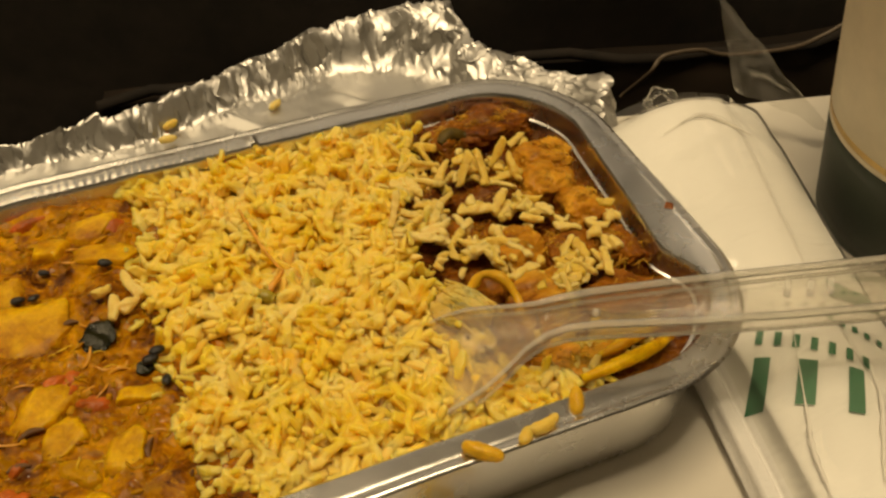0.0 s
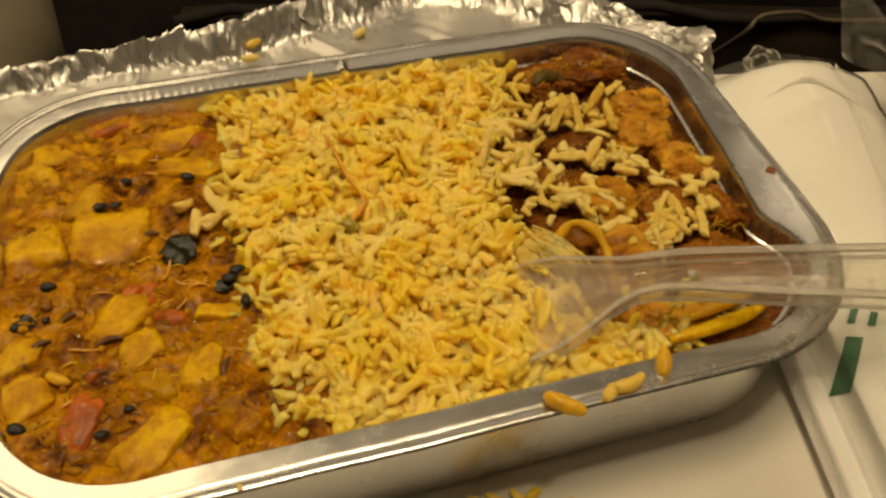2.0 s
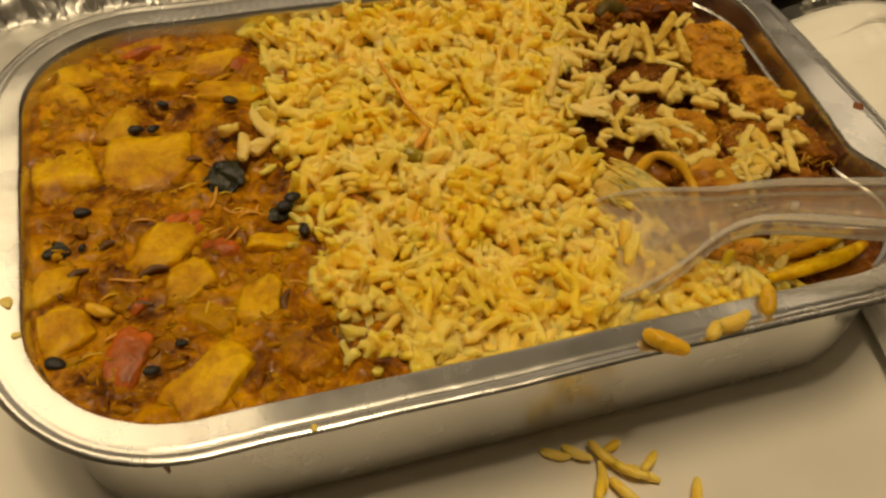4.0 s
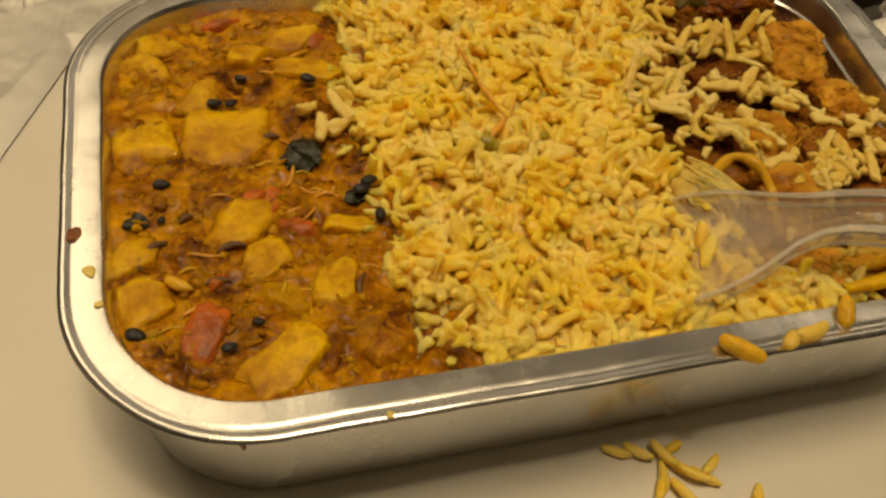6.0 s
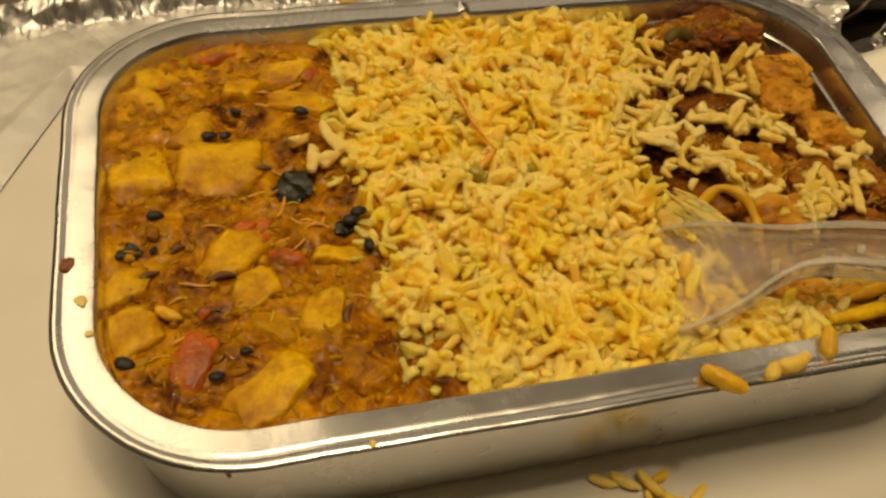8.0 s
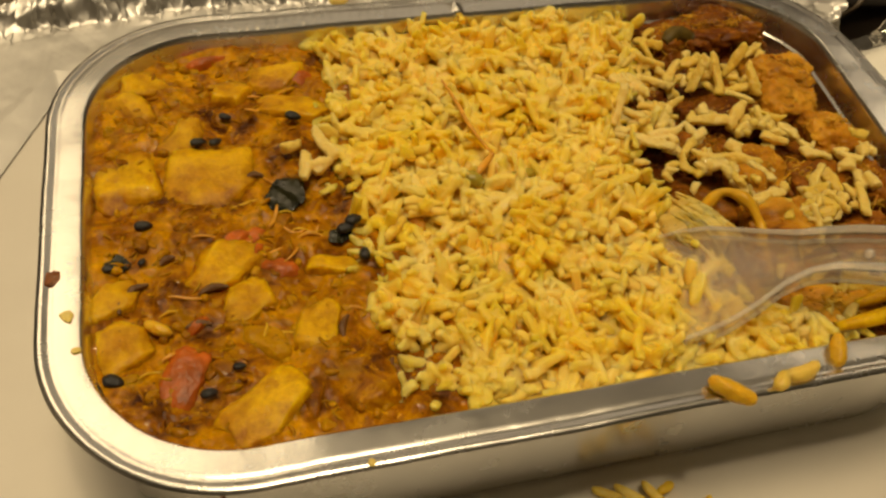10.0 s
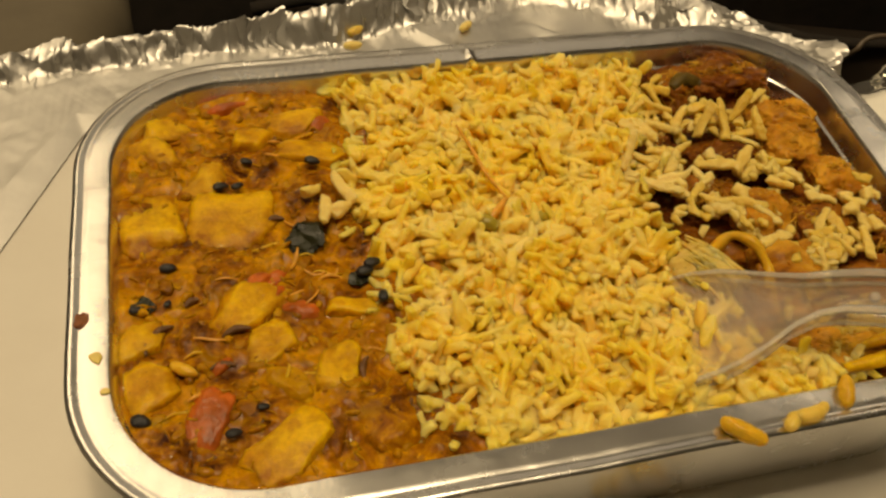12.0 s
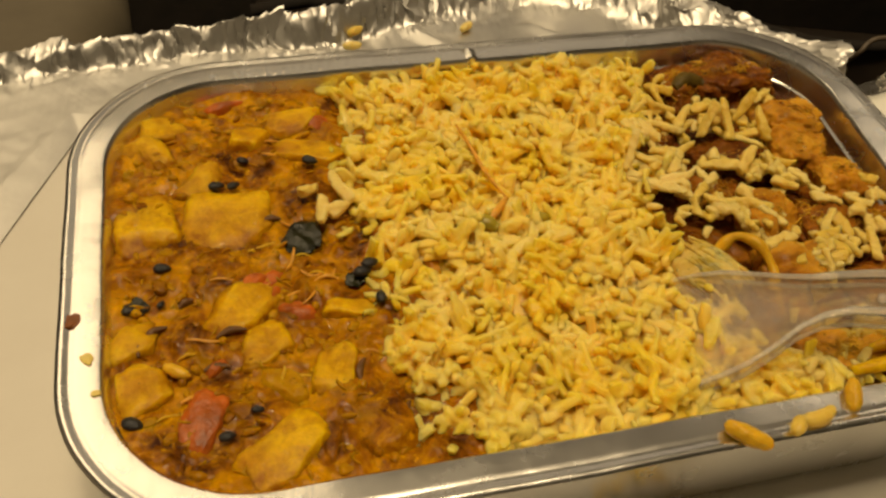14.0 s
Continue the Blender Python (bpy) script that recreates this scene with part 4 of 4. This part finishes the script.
def sprinkled():
    """Soft clumps of rice between and under the dropped grains."""
    rng = random.Random(21)
    clumps = ((0.1270, 0.0745, 5, 0.0284), (0.1335, 0.0700, 5, 0.0284), (0.1310, 0.0575, 6, 0.0282), (0.1350, 0.0555, 5, 0.0282), (0.1210, 0.0455, 5, 0.0284), (0.1350, 0.0375, 7, 0.0284), (0.1320, 0.0340, 5, 0.0282),
              (0.1120, 0.0560, 6, 0.0284), (0.1130, 0.0640, 6, 0.0284), (0.1110, 0.0730, 6, 0.0284), (0.1150, 0.0800, 6, 0.0280), (0.1150, 0.0510, 5, 0.0284), (0.1190, 0.0870, 6, 0.0280),
              (0.1160, 0.0120, 6, 0.0262), (0.1210, 0.0105, 7, 0.0262), (0.1270, 0.0100, 6, 0.0260), (0.1330, 0.0115, 4, 0.0258), (0.1210, 0.0180, 4, 0.0262), (0.1300, 0.0185, 6, 0.0262), (0.1360, 0.0190, 4, 0.0260))
    for k, (cx, cy, many, level) in enumerate(clumps):
        grains = []
        for i in range(many):
            x, y = rng.gauss(cx, 0.0021), rng.gauss(cy, 0.0021)
            if not inside(x, y, 0.011):
                continue
            shape = grain(*grain_size(rng), rng.uniform(-0.4, 0.4), 500 + 20 * k + i, 10, 9)
            m = pose(x, y, level + 0.0010 * rng.random(), rng.gauss(0, 45), rng.gauss(0, 16), rng.uniform(0, 360))
            grains.append(([m @ Vector(p) for p in shape[0]], shape[1]))
        for i in range(5):
            x, y = rng.gauss(cx, 0.0042), rng.gauss(cy, 0.0042)
            if inside(x, y, 0.011):
                shape = grain(rng.uniform(0.0018, 0.0034), rng.uniform(0.0014, 0.0021), 0.1, 900 + 20 * k + i, 10, 7)
                m = pose(x, y, level - 0.0004, rng.gauss(0, 40), rng.gauss(0, 16), rng.uniform(0, 360))
                grains.append(([m @ Vector(p) for p in shape[0]], shape[1]))
        if grains:
            clump = part("rice_clump", merged(mesh_from("rice_clump", *join_parts(grains)), 0.00017, 1.5), PALE_RICE)
            tagged(clump, "soft clump of pale yellow rice on the chicken", "rice clump", "rice on the chicken")


sprinkled()


def strip(name, points, radius, material, label, category, flat=0.6):
    line = smooth_line(points, 5)
    n = len(line)
    radii = [radius * (0.35 + 0.65 * math.sin(math.pi * min(max(i / (n - 1), 0.08), 0.92)) ** 0.5) for i in range(n)]
    tagged(part(name, mesh_from(name, *tube(line, radii, 8)), material), label, category)


strip("carrot_shred", [(0.0732, 0.0795, 0.0296), (0.0742, 0.0720, 0.0300), (0.0752, 0.0650, 0.0296), (0.0774, 0.0578, 0.0292)], 0.0004, SHRED, "thin orange carrot shred lying on the rice", "carrot")
strip("carrot_shred", [(0.0774, 0.0578, 0.0292), (0.0745, 0.0548, 0.0288), (0.0722, 0.0530, 0.0282)], 0.0007, SHRED, "short orange carrot shred lying on the rice", "carrot")
strip("pepper_strip", [(0.0690, 0.0545, 0.0275), (0.0720, 0.0530, 0.0283), (0.0740, 0.0515, 0.0280)], 0.0016, GREEN, "olive green pepper strip between rice grains", "pepper")
strip("pepper_strip", [(0.0800, 0.0530, 0.0278), (0.0825, 0.0528, 0.0280), (0.0845, 0.0535, 0.0274)], 0.0012, GREEN, "small green pepper strip between rice grains", "pepper")
strip("ginger_strip", [(0.1225, 0.0110, 0.0270), (0.1300, 0.0108, 0.0282), (0.1380, 0.0118, 0.0280), (0.1440, 0.0140, 0.0268)], 0.0014, POTATO, "yellow ginger strip beside the dish rim", "ginger")
strip("ginger_strip", [(0.1280, 0.0145, 0.0270), (0.1350, 0.0150, 0.0284), (0.1430, 0.0170, 0.0272)], 0.0012, POTATO, "yellow ginger strip under the fork", "ginger")
strip("pepper_strip", [(0.1240, 0.0862, 0.0280), (0.1275, 0.0880, 0.0288), (0.1312, 0.0872, 0.0280)], 0.0020, OLIVE, "dark green pepper piece in the chicken", "pepper")


# ---- fork ----
def fork():
    ob = thing("plastic_fork", "clear disposable plastic fork resting in the rice", "fork")
    way = Vector((-0.974, 0.228, 0))
    side = Vector((0.228, 0.974, 0))
    start = Vector((0.2050, -0.0010, 0))
    stations = ((0.000, 0.0070, 0.0330, 1.0), (0.020, 0.0068, 0.0334, 1.0), (0.045, 0.0064, 0.0342, 1.0), (0.065, 0.0056, 0.0352, 1.0), (0.080, 0.0047, 0.0360, 1.0), (0.086, 0.0044, 0.0358, 0.8), (0.090, 0.0046, 0.0350, 0.4),
                (0.094, 0.0060, 0.0336, 0.1), (0.098, 0.0083, 0.0314, 0.0), (0.102, 0.0102, 0.0294, 0.0), (0.106, 0.0112, 0.0272, 0.0), (0.110, 0.0116, 0.0248, 0.0))
    thick, rail, tall = 0.0010, 0.0014, 0.0030
    steps = []
    for (a, wa, za, ra), (b, wb, zb, rb) in zip(stations, stations[1:]):
        for k in range(6):
            u = k / 6
            steps.append((a + (b - a) * u, wa + (wb - wa) * u, za + (zb - za) * u, ra + (rb - ra) * u))
    steps.append(stations[-1])
    verts, faces = [], []
    for d, w, z, r in steps:
        h = thick + (tall - thick) * r
        cup = 0.0016 * (1 - r)
        for s, up in ((-w, cup), (-w, h + cup), (-w + rail, h + 0.6 * cup), (-w + rail * 1.25, thick + 0.5 * cup), (0.0, thick), (w - rail * 1.25, thick + 0.5 * cup), (w - rail, h + 0.6 * cup), (w, h + cup), (w, cup), (w * 0.5, 0.3 * cup), (-w * 0.5, 0.3 * cup)):
            verts.append(start + way * d + side * s + Vector((0, 0, z - 0.0005 + up)))
    n = 11
    neck = min(i for i, q in enumerate(steps) if q[0] >= 0.090)

    def length(first, last):
        """A stretch of the fork between two stations, closed at its ends."""
        rows = last - first
        faces = [(i * n + k, i * n + (k + 1) % n, (i + 1) * n + (k + 1) % n, (i + 1) * n + k) for i in range(rows) for k in range(n)]
        faces += [tuple(range(n)), tuple(rows * n + k for k in reversed(range(n)))]
        return mesh_from("fork", verts[first * n:(last + 1) * n], faces)

    handle = part("handle", length(0, neck), FORK, ob)
    part("head", length(neck, len(steps) - 1), FORK_HEAD, ob, "clear head with a painted pale sheen")
    for s in (-0.0098, -0.0033, 0.0033, 0.0098):
        line = [(0.1098, 0.0248 + 0.0014 * abs(s) / 0.01), (0.116, 0.0218), (0.124, 0.0205), (0.132, 0.0200), (0.138, 0.0200)]
        pts = [start + way * d + side * s * (1 - 0.05 * i) + Vector((0, 0, z)) for i, (d, z) in enumerate(line)]
        v, f = tube(smooth_line(pts, 4), [0.0016] * 10 + [0.0015] * 4 + [0.0013, 0.0011, 0.0005], 8)
        part("tine", mesh_from("tine", v, f), FORK, ob)
    # Whitened tubes along the rails draw the bright edges of the clear plastic.
    for s in (-1, 1):
        line = [start + way * d + side * s * (w - 0.0007) + Vector((0, 0, z - 0.0003 + thick + (tall - thick) * r + 0.0014 * (1 - r))) for d, w, z, r in steps[::2]]
        part("edge", mesh_from("edge", *tube(line, [0.00042 + 0.00038 * q[3] for q in steps[::2]], 8)), EDGE, ob, "clear edge painted whitish for its refraction")
        low = [start + way * d + side * s * (w - 0.0003) + Vector((0, 0, z - 0.0005)) for d, w, z, r in steps[::2]]
        part("edge", mesh_from("edge", *tube(low, 0.0004, 8)), EDGE, ob, "clear edge painted whitish for its refraction")
    bm = bmesh.new()
    bmesh.ops.create_uvsphere(bm, u_segments=14, v_segments=10, radius=0.0009, matrix=Matrix.Translation(start + way * 0.0795 + Vector((0, 0, 0.0372))))
    part("moulding_pip", bm, EDGE, ob)
    for x, y in ((0.1668, 0.0105), (0.1711, 0.0089), (0.1752, 0.0079)):
        bm = box(bmesh.new(), 0, 0, 0, 0.0048, 0.0013, 0.0003, 0.0001, 1)
        bm.transform(pose(x, y, 0.0347, 0, 0, 47))
        part("moulded_mark", bm, EDGE, handle)


fork()


# ---- foil lid ----
def foil_lid():
    """A flat sheet whose far and right edges are crushed up into a ragged rim."""
    # crest x, y, z; front x, y; share of the way that stays flat
    plan = ((-0.040, 0.140, 0.006, -0.034, 0.060, 0.90), (-0.030, 0.150, 0.007, -0.0203, 0.090, 0.90), (-0.012, 0.153, 0.007, -0.0052, 0.1244, 0.80), (0.030, 0.156, 0.008, 0.030, 0.112, 0.90), (0.0604, 0.1581, 0.010, 0.0604, 0.103, 0.88), (0.0849, 0.1672, 0.010, 0.085, 0.103, 0.85),
            (0.1004, 0.1713, 0.010, 0.100, 0.103, 0.80), (0.1141, 0.1767, 0.012, 0.112, 0.103, 0.85), (0.1397, 0.1760, 0.015, 0.125, 0.103, 0.78), (0.1595, 0.1670, 0.019, 0.135, 0.103, 0.62),
            (0.1602, 0.1509, 0.014, 0.142, 0.1035, 0.40), (0.1664, 0.1406, 0.013, 0.148, 0.103, 0.30), (0.1802, 0.1173, 0.015, 0.155, 0.100, 0.25), (0.1842, 0.1107, 0.019, 0.158, 0.098, 0.2),
            (0.1825, 0.1023, 0.019, 0.161, 0.0945, 0.2), (0.1745, 0.0945, 0.013, 0.164, 0.0885, 0.2))
    rng = random.Random(5)
    folds = []
    for k in range(14):
        a, f = rng.uniform(0, math.pi), 60 * 1.21 ** k
        folds.append((math.cos(a) * f, math.sin(a) * f, rng.uniform(0, 9), rng.uniform(-0.5, 0.5) * f, 1.0 / (1 + k * 0.3)))

    def crumple(p, shift):
        """Sharp straight creases in many directions."""
        w = 0.9 * noise.noise(p * 50 + Vector((shift, 0, 0)))
        total = 0.0
        for a, b, c, d, share in folds:
            u = a * p.x + b * p.y + d * p.z + c + shift * 1.7 + w
            total += share * (abs(u - math.floor(u) - 0.5) * 4 - 1)
        return total / 2.6

    streaks = ((0.0760, 0.1640, 0.0935, 0.1420), (0.1150, 0.1560, 0.1270, 0.1400), (0.0300, 0.1450, 0.0520, 0.1280))

    def pleat(x, y):
        h = 0.0
        for x0, y0, x1, y1 in streaks:
            dx, dy = x1 - x0, y1 - y0
            l = math.hypot(dx, dy)
            t = ((x - x0) * dx + (y - y0) * dy) / (l * l)
            q = ((x - x0) * dy - (y - y0) * dx) / l
            if 0 < t < 1:
                h += 0.0014 * max(0.0, 1 - abs(q) / 0.0042) * math.sin(math.pi * t) ** 0.5
        return h

    across, deep, back = 520, 84, 8
    verts, faces = [], []
    reach = [0.0]
    for p, q in zip(plan, plan[1:]):
        reach.append(reach[-1] + math.hypot(q[0] - p[0], q[1] - p[1]))
    for i in range(across + 1):
        s = reach[-1] * i / across
        k = max(j for j in range(len(plan) - 1) if reach[j] <= s + 1e-9)
        t = (s - reach[k]) / (reach[k + 1] - reach[k])
        cx, cy, cz, bx, by, flat = (plan[k][m] + (plan[k + 1][m] - plan[k][m]) * t for m in range(6))
        for j in range(deep + back + 1):
            v = min(1.0, j / deep)
            x, y = bx + (cx - bx) * v, by + (cy - by) * v
            up = max(0.0, (v - flat) / (1 - flat))
            rise = up * up * (3 - 2 * up)
            z = 0.0005 + 0.0011 * min(1.0, v * 4) + (cz - 0.0016) * rise
            if j > deep:
                u = (j - deep) / back
                out = Vector((cx - 0.10, cy - 0.09, 0)).normalized()
                x, y, z = x + out.x * 0.007 * u, y + out.y * 0.007 * u, 0.0008 + (z - 0.0008) * (1 - u)
            near = max(0.0, min(1.0, v * 3))
            amount = near * (0.00010 + 0.0011 * min(1.0, 1.6 * max(0.0, v - flat + 0.10) / (1 - flat + 0.10)))
            p = Vector((x, y, z))
            verts.append((x + 1.5 * amount * crumple(p, 3.0), y + 1.5 * amount * crumple(p, 8.0), max(0.0003, z + 1.1 * amount * crumple(p, 0.0) + (pleat(x, y) if up == 0 else 0.0) + 0.0014 * near * (1 - rise) * noise.noise(p * 26))))
    n = deep + back + 1
    for i in range(across):
        for j in range(n - 1):
            faces.append((i * n + j, (i + 1) * n + j, (i + 1) * n + j + 1, i * n + j + 1))
    me = mesh_from("crumpled_foil", verts, faces)
    me.set_sharp_from_angle(angle=radians(28))
    tagged(part("crumpled_foil", me, LID_FOIL), "crumpled aluminium foil lid lying upturned behind the dish", "foil")


foil_lid()
for k, row in enumerate(((0.0972, 0.1530, 0.0034, 40), (0.0870, 0.1690, 0.0036, 10), (0.0640, 0.1480, 0.0034, 0), (0.0660, 0.1545, 0.0036, 30))):
    loose_grain(row[0], row[1], row[2], row[3], 0.0052, 0.0024, 0.1, 80 + k, PALE_RICE, "yellow rice grain stuck to the foil lid")


# ---- wrapped napkin packet ----
PACK = Matrix.Translation((0.1560, 0.0150, 0)) @ Matrix.Rotation(radians(-11.5), 4, "Z")


def packet():
    pack = thing("napkin_packet", "white paper napkin and cutlery packet in clear film with green print", "napkin packet")
    length0, length1, width = -0.105, 0.079, 0.050

    def left(v):
        return -0.0065 * max(0.0, min(1.0, v / 0.035))

    def top(u, v):
        e = left(v)
        rise = max(0.0, min(1.0, (u - e - 0.0045) / 0.004))
        flat = 0.0074 * max(0.0, min(1.0, (u - e) / 0.0010)) - 0.0010 * max(0.0, 1 - abs(u - e - 0.0046) / 0.0007)
        across = rise * max(0.0, min(1.0, (width - u) / 0.004))
        ends = max(0.0, min(1.0, (length1 - v) / 0.010)) ** 0.5
        far = max(0.0, min(1.0, (v - 0.01) / 0.045))
        swell = 0.0076 + 0.0075 * far + 0.0096 * math.sin(math.pi * max(0, min(1, (u - e) / (width - e)))) ** 1.25 + 0.0005 * noise.noise(Vector((u * 45, v * 30, 0))) + 0.0005 * max(0.0, min(1.0, (v - 0.046 - 0.35 * u) / 0.0006)) - 0.0005 * max(0.0, min(1.0, (u - 0.030 - 0.05 * v) / 0.0006))
        return max(0.0004, flat * (1 - rise) + swell * across * (0.55 + 0.45 * ends))

    def blanket(lift, wave, ends, nu=120, nv=110, a0=0.0, a1=1.0):
        verts, faces = sheet(a0, a1, length0, length1 + ends, nu, nv, lambda a, v: 0.0)
        out = []
        for a, v, _ in verts:
            u = left(v) + a * (width - left(v))
            slant = 0.19 * u * max(0.0, min(1.0, (v - 0.02) / 0.06))
            z = top(min(max(u, left(v) + 0.0004), width - 0.0004), min(v, length1 - 0.0006))
            out.append(PACK @ Vector((u, v + slant, z + lift + wave * abs(noise.noise(Vector((u * 110, v * 45, 5.0)))))))
        return out, faces, nu, nv

    verts, faces, nu, nv = blanket(0.0, 0.0, 0.0)
    n, w = len(verts), nu + 1
    inward = PACK.to_3x3() @ Vector((0.0050, 0, 0))
    verts = verts + [Vector((p.x, p.y, 0.0002)) + inward * max(0.0, 1 - (i % w) / 12) for i, p in enumerate(verts)]
    faces = faces + [tuple(i + n for i in reversed(f)) for f in faces]
    rim = [*range(w), *((j + 1) * w - 1 for j in range(1, nv + 1)), *(nv * w + i for i in reversed(range(nu))), *(j * w for j in reversed(range(1, nv)))]
    faces += [(b, a, a + n, b + n) for a, b in zip(rim, rim[1:] + rim[:1])]
    part("napkin", mesh_from("napkin", verts, faces), NAPKIN, pack)
    verts, faces, nu, nv = blanket(0.0009, 0.0005, 0.004, a0=0.11, a1=0.97)
    sleeve = part("film_sleeve", mesh_from("film_sleeve", verts, faces), FILM, pack, "clear glossy film sleeve")

    def ink(name, u, v, w, h, turn):
        """A printed bar that follows the napkin's top."""
        c, s = math.cos(radians(turn)), math.sin(radians(turn))
        verts, faces = sheet(-w / 2, w / 2, -h / 2, h / 2, max(2, int(w / 0.0012)), max(2, int(h / 0.0012)), lambda a, b: 0.0)
        verts = [(u + c * a - s * b, v + s * a + c * b) for a, b, _ in verts]
        verts = [PACK @ Vector((a, b, top(a, b) + 0.0006)) for a, b in verts]
        part(name, mesh_from(name, verts, faces), GREEN_INK, sleeve)

    return pack, ink, top, sleeve


PACKET, INK, PACK_TOP, SLEEVE = packet()
for u, v, w, h in ((0.0088, -0.0080, 0.0030, 0.0115), (0.0165, -0.0118, 0.0036, 0.0105), (0.0245, -0.0165, 0.0030, 0.0115), (0.0325, -0.0215, 0.0034, 0.0110), (0.0405, -0.0262, 0.0030, 0.0110)):
    INK("print_bar", u, v, w, h, -28)
for k in range(7):
    INK("small_print_bar", 0.0128 + 0.0030 * k, 0.0018 - 0.0019 * k, 0.0014, 0.0034, -30)
for k in range(5):
    INK("small_print_bar", 0.0290 + 0.0024 * k, 0.0028 - 0.0015 * k, 0.0013, 0.0020, -30)
INK("printed_band", 0.0405, 0.0110, 0.0130, 0.0050, -12)


def film_crease(points):
    """A streak along a sharp fold of the sleeve, white to imitate its glare."""
    line = smooth_line([PACK @ Vector((u, v, PACK_TOP(u, v) + 0.0010)) for u, v in points], 8)
    n = len(line)
    part("film_crease", mesh_from("film_crease", *tube(line, [0.0001 + 0.0005 * math.sin(math.pi * (i / (n - 1)) ** 1.8) * (1 + 0.4 * math.sin(i * 1.9)) for i in range(n)], 6)), FILM_GLARE, SLEEVE, "white streak imitating glare on a film fold")


for points in (((0.0193, 0.0009), (0.0133, -0.0188), (0.0112, -0.0263), (0.0101, -0.0360)), ((0.0313, -0.0106), (0.0271, -0.0213), (0.0190, -0.0365)), ((0.012, 0.062), (0.024, 0.066), (0.036, 0.06))):
    film_crease(points)


def film_flap():
    """The torn end of the film sleeve, standing up behind the napkin."""
    a = Vector((0.2190, 0.0940, 0.0150))
    b = Vector((0.2440, 0.0780, 0.0050))
    tip = Vector((0.2080, 0.0980, 0.0460))
    verts, faces, n = [], [], 26
    for j in range(n + 1):
        for i in range(n + 1):
            u, v = i / n, j / n
            p = a.lerp(b, u).lerp(tip, v ** 0.9)
            p = p + Vector((0.004, 0.006, 0)) * noise.noise(Vector((u * 3, v * 4, 2.0))) * (1 - 0.5 * v)
            verts.append(p)
    for j in range(n):
        for i in range(n):
            k = j * (n + 1) + i
            faces.append((k, k + 1, k + n + 2, k + n + 1))
    part("film_flap", mesh_from("film_flap", verts, faces), FLAP, PACKET, "torn film end standing up")


film_flap()


def film_twist():
    """A curled scrap of the sleeve at the napkin's far corner."""
    line = smooth_line([(0.2065, 0.0985, 0.008), (0.2035, 0.1010, 0.012), (0.1995, 0.1035, 0.0135), (0.1975, 0.1045, 0.010), (0.1985, 0.1030, 0.007)], 5)
    verts, faces = tube(line, [0.0013 + 0.0005 * math.sin(i * 1.3) for i in range(len(line))], 9)
    part("film_curl", mesh_from("film_curl", verts, faces, False), FILM, PACKET, "curled clear film scrap")


film_twist()


# ---- cup ----
def paper_cup():
    cup = thing("paper_cup", "dark green and cream paper cup with a gold line", "cup")
    cx, cy = 0.2498, 0.0400

    def shell(name, z0, z1, extra, material, label=""):
        def radius(z):
            return 0.0312 + 0.160 * z
        verts, faces, around = [], [], 96
        rows = [(radius(z0) - 0.0012, z0), (radius(z0) + extra, z0)]
        rows += [(radius(z0 + (z1 - z0) * k / 6) + extra, z0 + (z1 - z0) * k / 6) for k in range(1, 7)]
        rows += [(radius(z1) - 0.0012, z1)]
        for r, z in rows:
            verts += [(cx + r * math.cos(i * math.tau / around), cy + r * math.sin(i * math.tau / around), z) for i in range(around)]
        n = len(rows)
        for j in range(n):
            for i in range(around):
                k, q = (i + 1) % around, (j + 1) % n
                faces.append((j * around + i, j * around + k, q * around + k, q * around + i))
        part(name, mesh_from(name, verts, faces, True), material, cup, label)

    shell("lower_band", 0.0003, 0.0285, 0.0, CUP_DARK, "dark green lower half")
    shell("white_line", 0.0285, 0.0300, 0.0001, CUP_CREAM)
    shell("gold_line", 0.0300, 0.0318, 0.0001, CUP_GOLD, "thin gold line")
    shell("upper_band", 0.0318, 0.0850, 0.0, CUP_CREAM, "cream upper half")
    line = [(cx + 0.0450 * math.cos(i * math.tau / 64), cy + 0.0450 * math.sin(i * math.tau / 64), 0.0855) for i in range(65)]
    part("rolled_lip", mesh_from("rolled_lip", *tube(line, 0.0015, 8)), CUP_CREAM, cup)
    bm = bmesh.new()
    bmesh.ops.create_cone(bm, cap_ends=True, segments=64, radius1=0.0308, radius2=0.0308, depth=0.001, matrix=Matrix.Translation((cx, cy, 0.004)))
    part("base", bm, CUP_CREAM, cup)


paper_cup()


# ---- spots of sauce on the rim ----
def spot(x, y, z, size, material, label, seed, tilt=0):
    bm = chunk((size, size * 0.75, 0.0004), 2.2, 0.5, 1.6, seed, 0, 6)
    ob = part("sauce_spot", bm, material)
    ob.matrix_world = pose(x, y, z, tilt, 0, seed * 37)
    tagged(ob, label, "spot")


spot(0.0022, 0.0410, 0.0302, 0.0028, BROWN_SPOT, "brown sauce crumb stuck to the dish rim", 2)
spot(0.0046, 0.0335, 0.0301, 0.0022, YELLOW_SPOT, "yellow oil spot on the dish rim", 3)
spot(0.0060, 0.0270, 0.0300, 0.0014, YELLOW_SPOT, "faint oil spot on the dish rim", 5)
spot(0.1622, 0.0442, 0.0301, 0.0026, BROWN_SPOT, "brown sauce crumb on the dented rim", 6)
spot(0.0440, 0.0008, 0.0305, 0.0012, YELLOW_SPOT, "small yellow oil spot on the front rim", 7)
spot(0.0235, 0.0042, 0.0240, 0.0026, BROWN_SPOT, "brown sauce drip on the dish side", 8, 80)
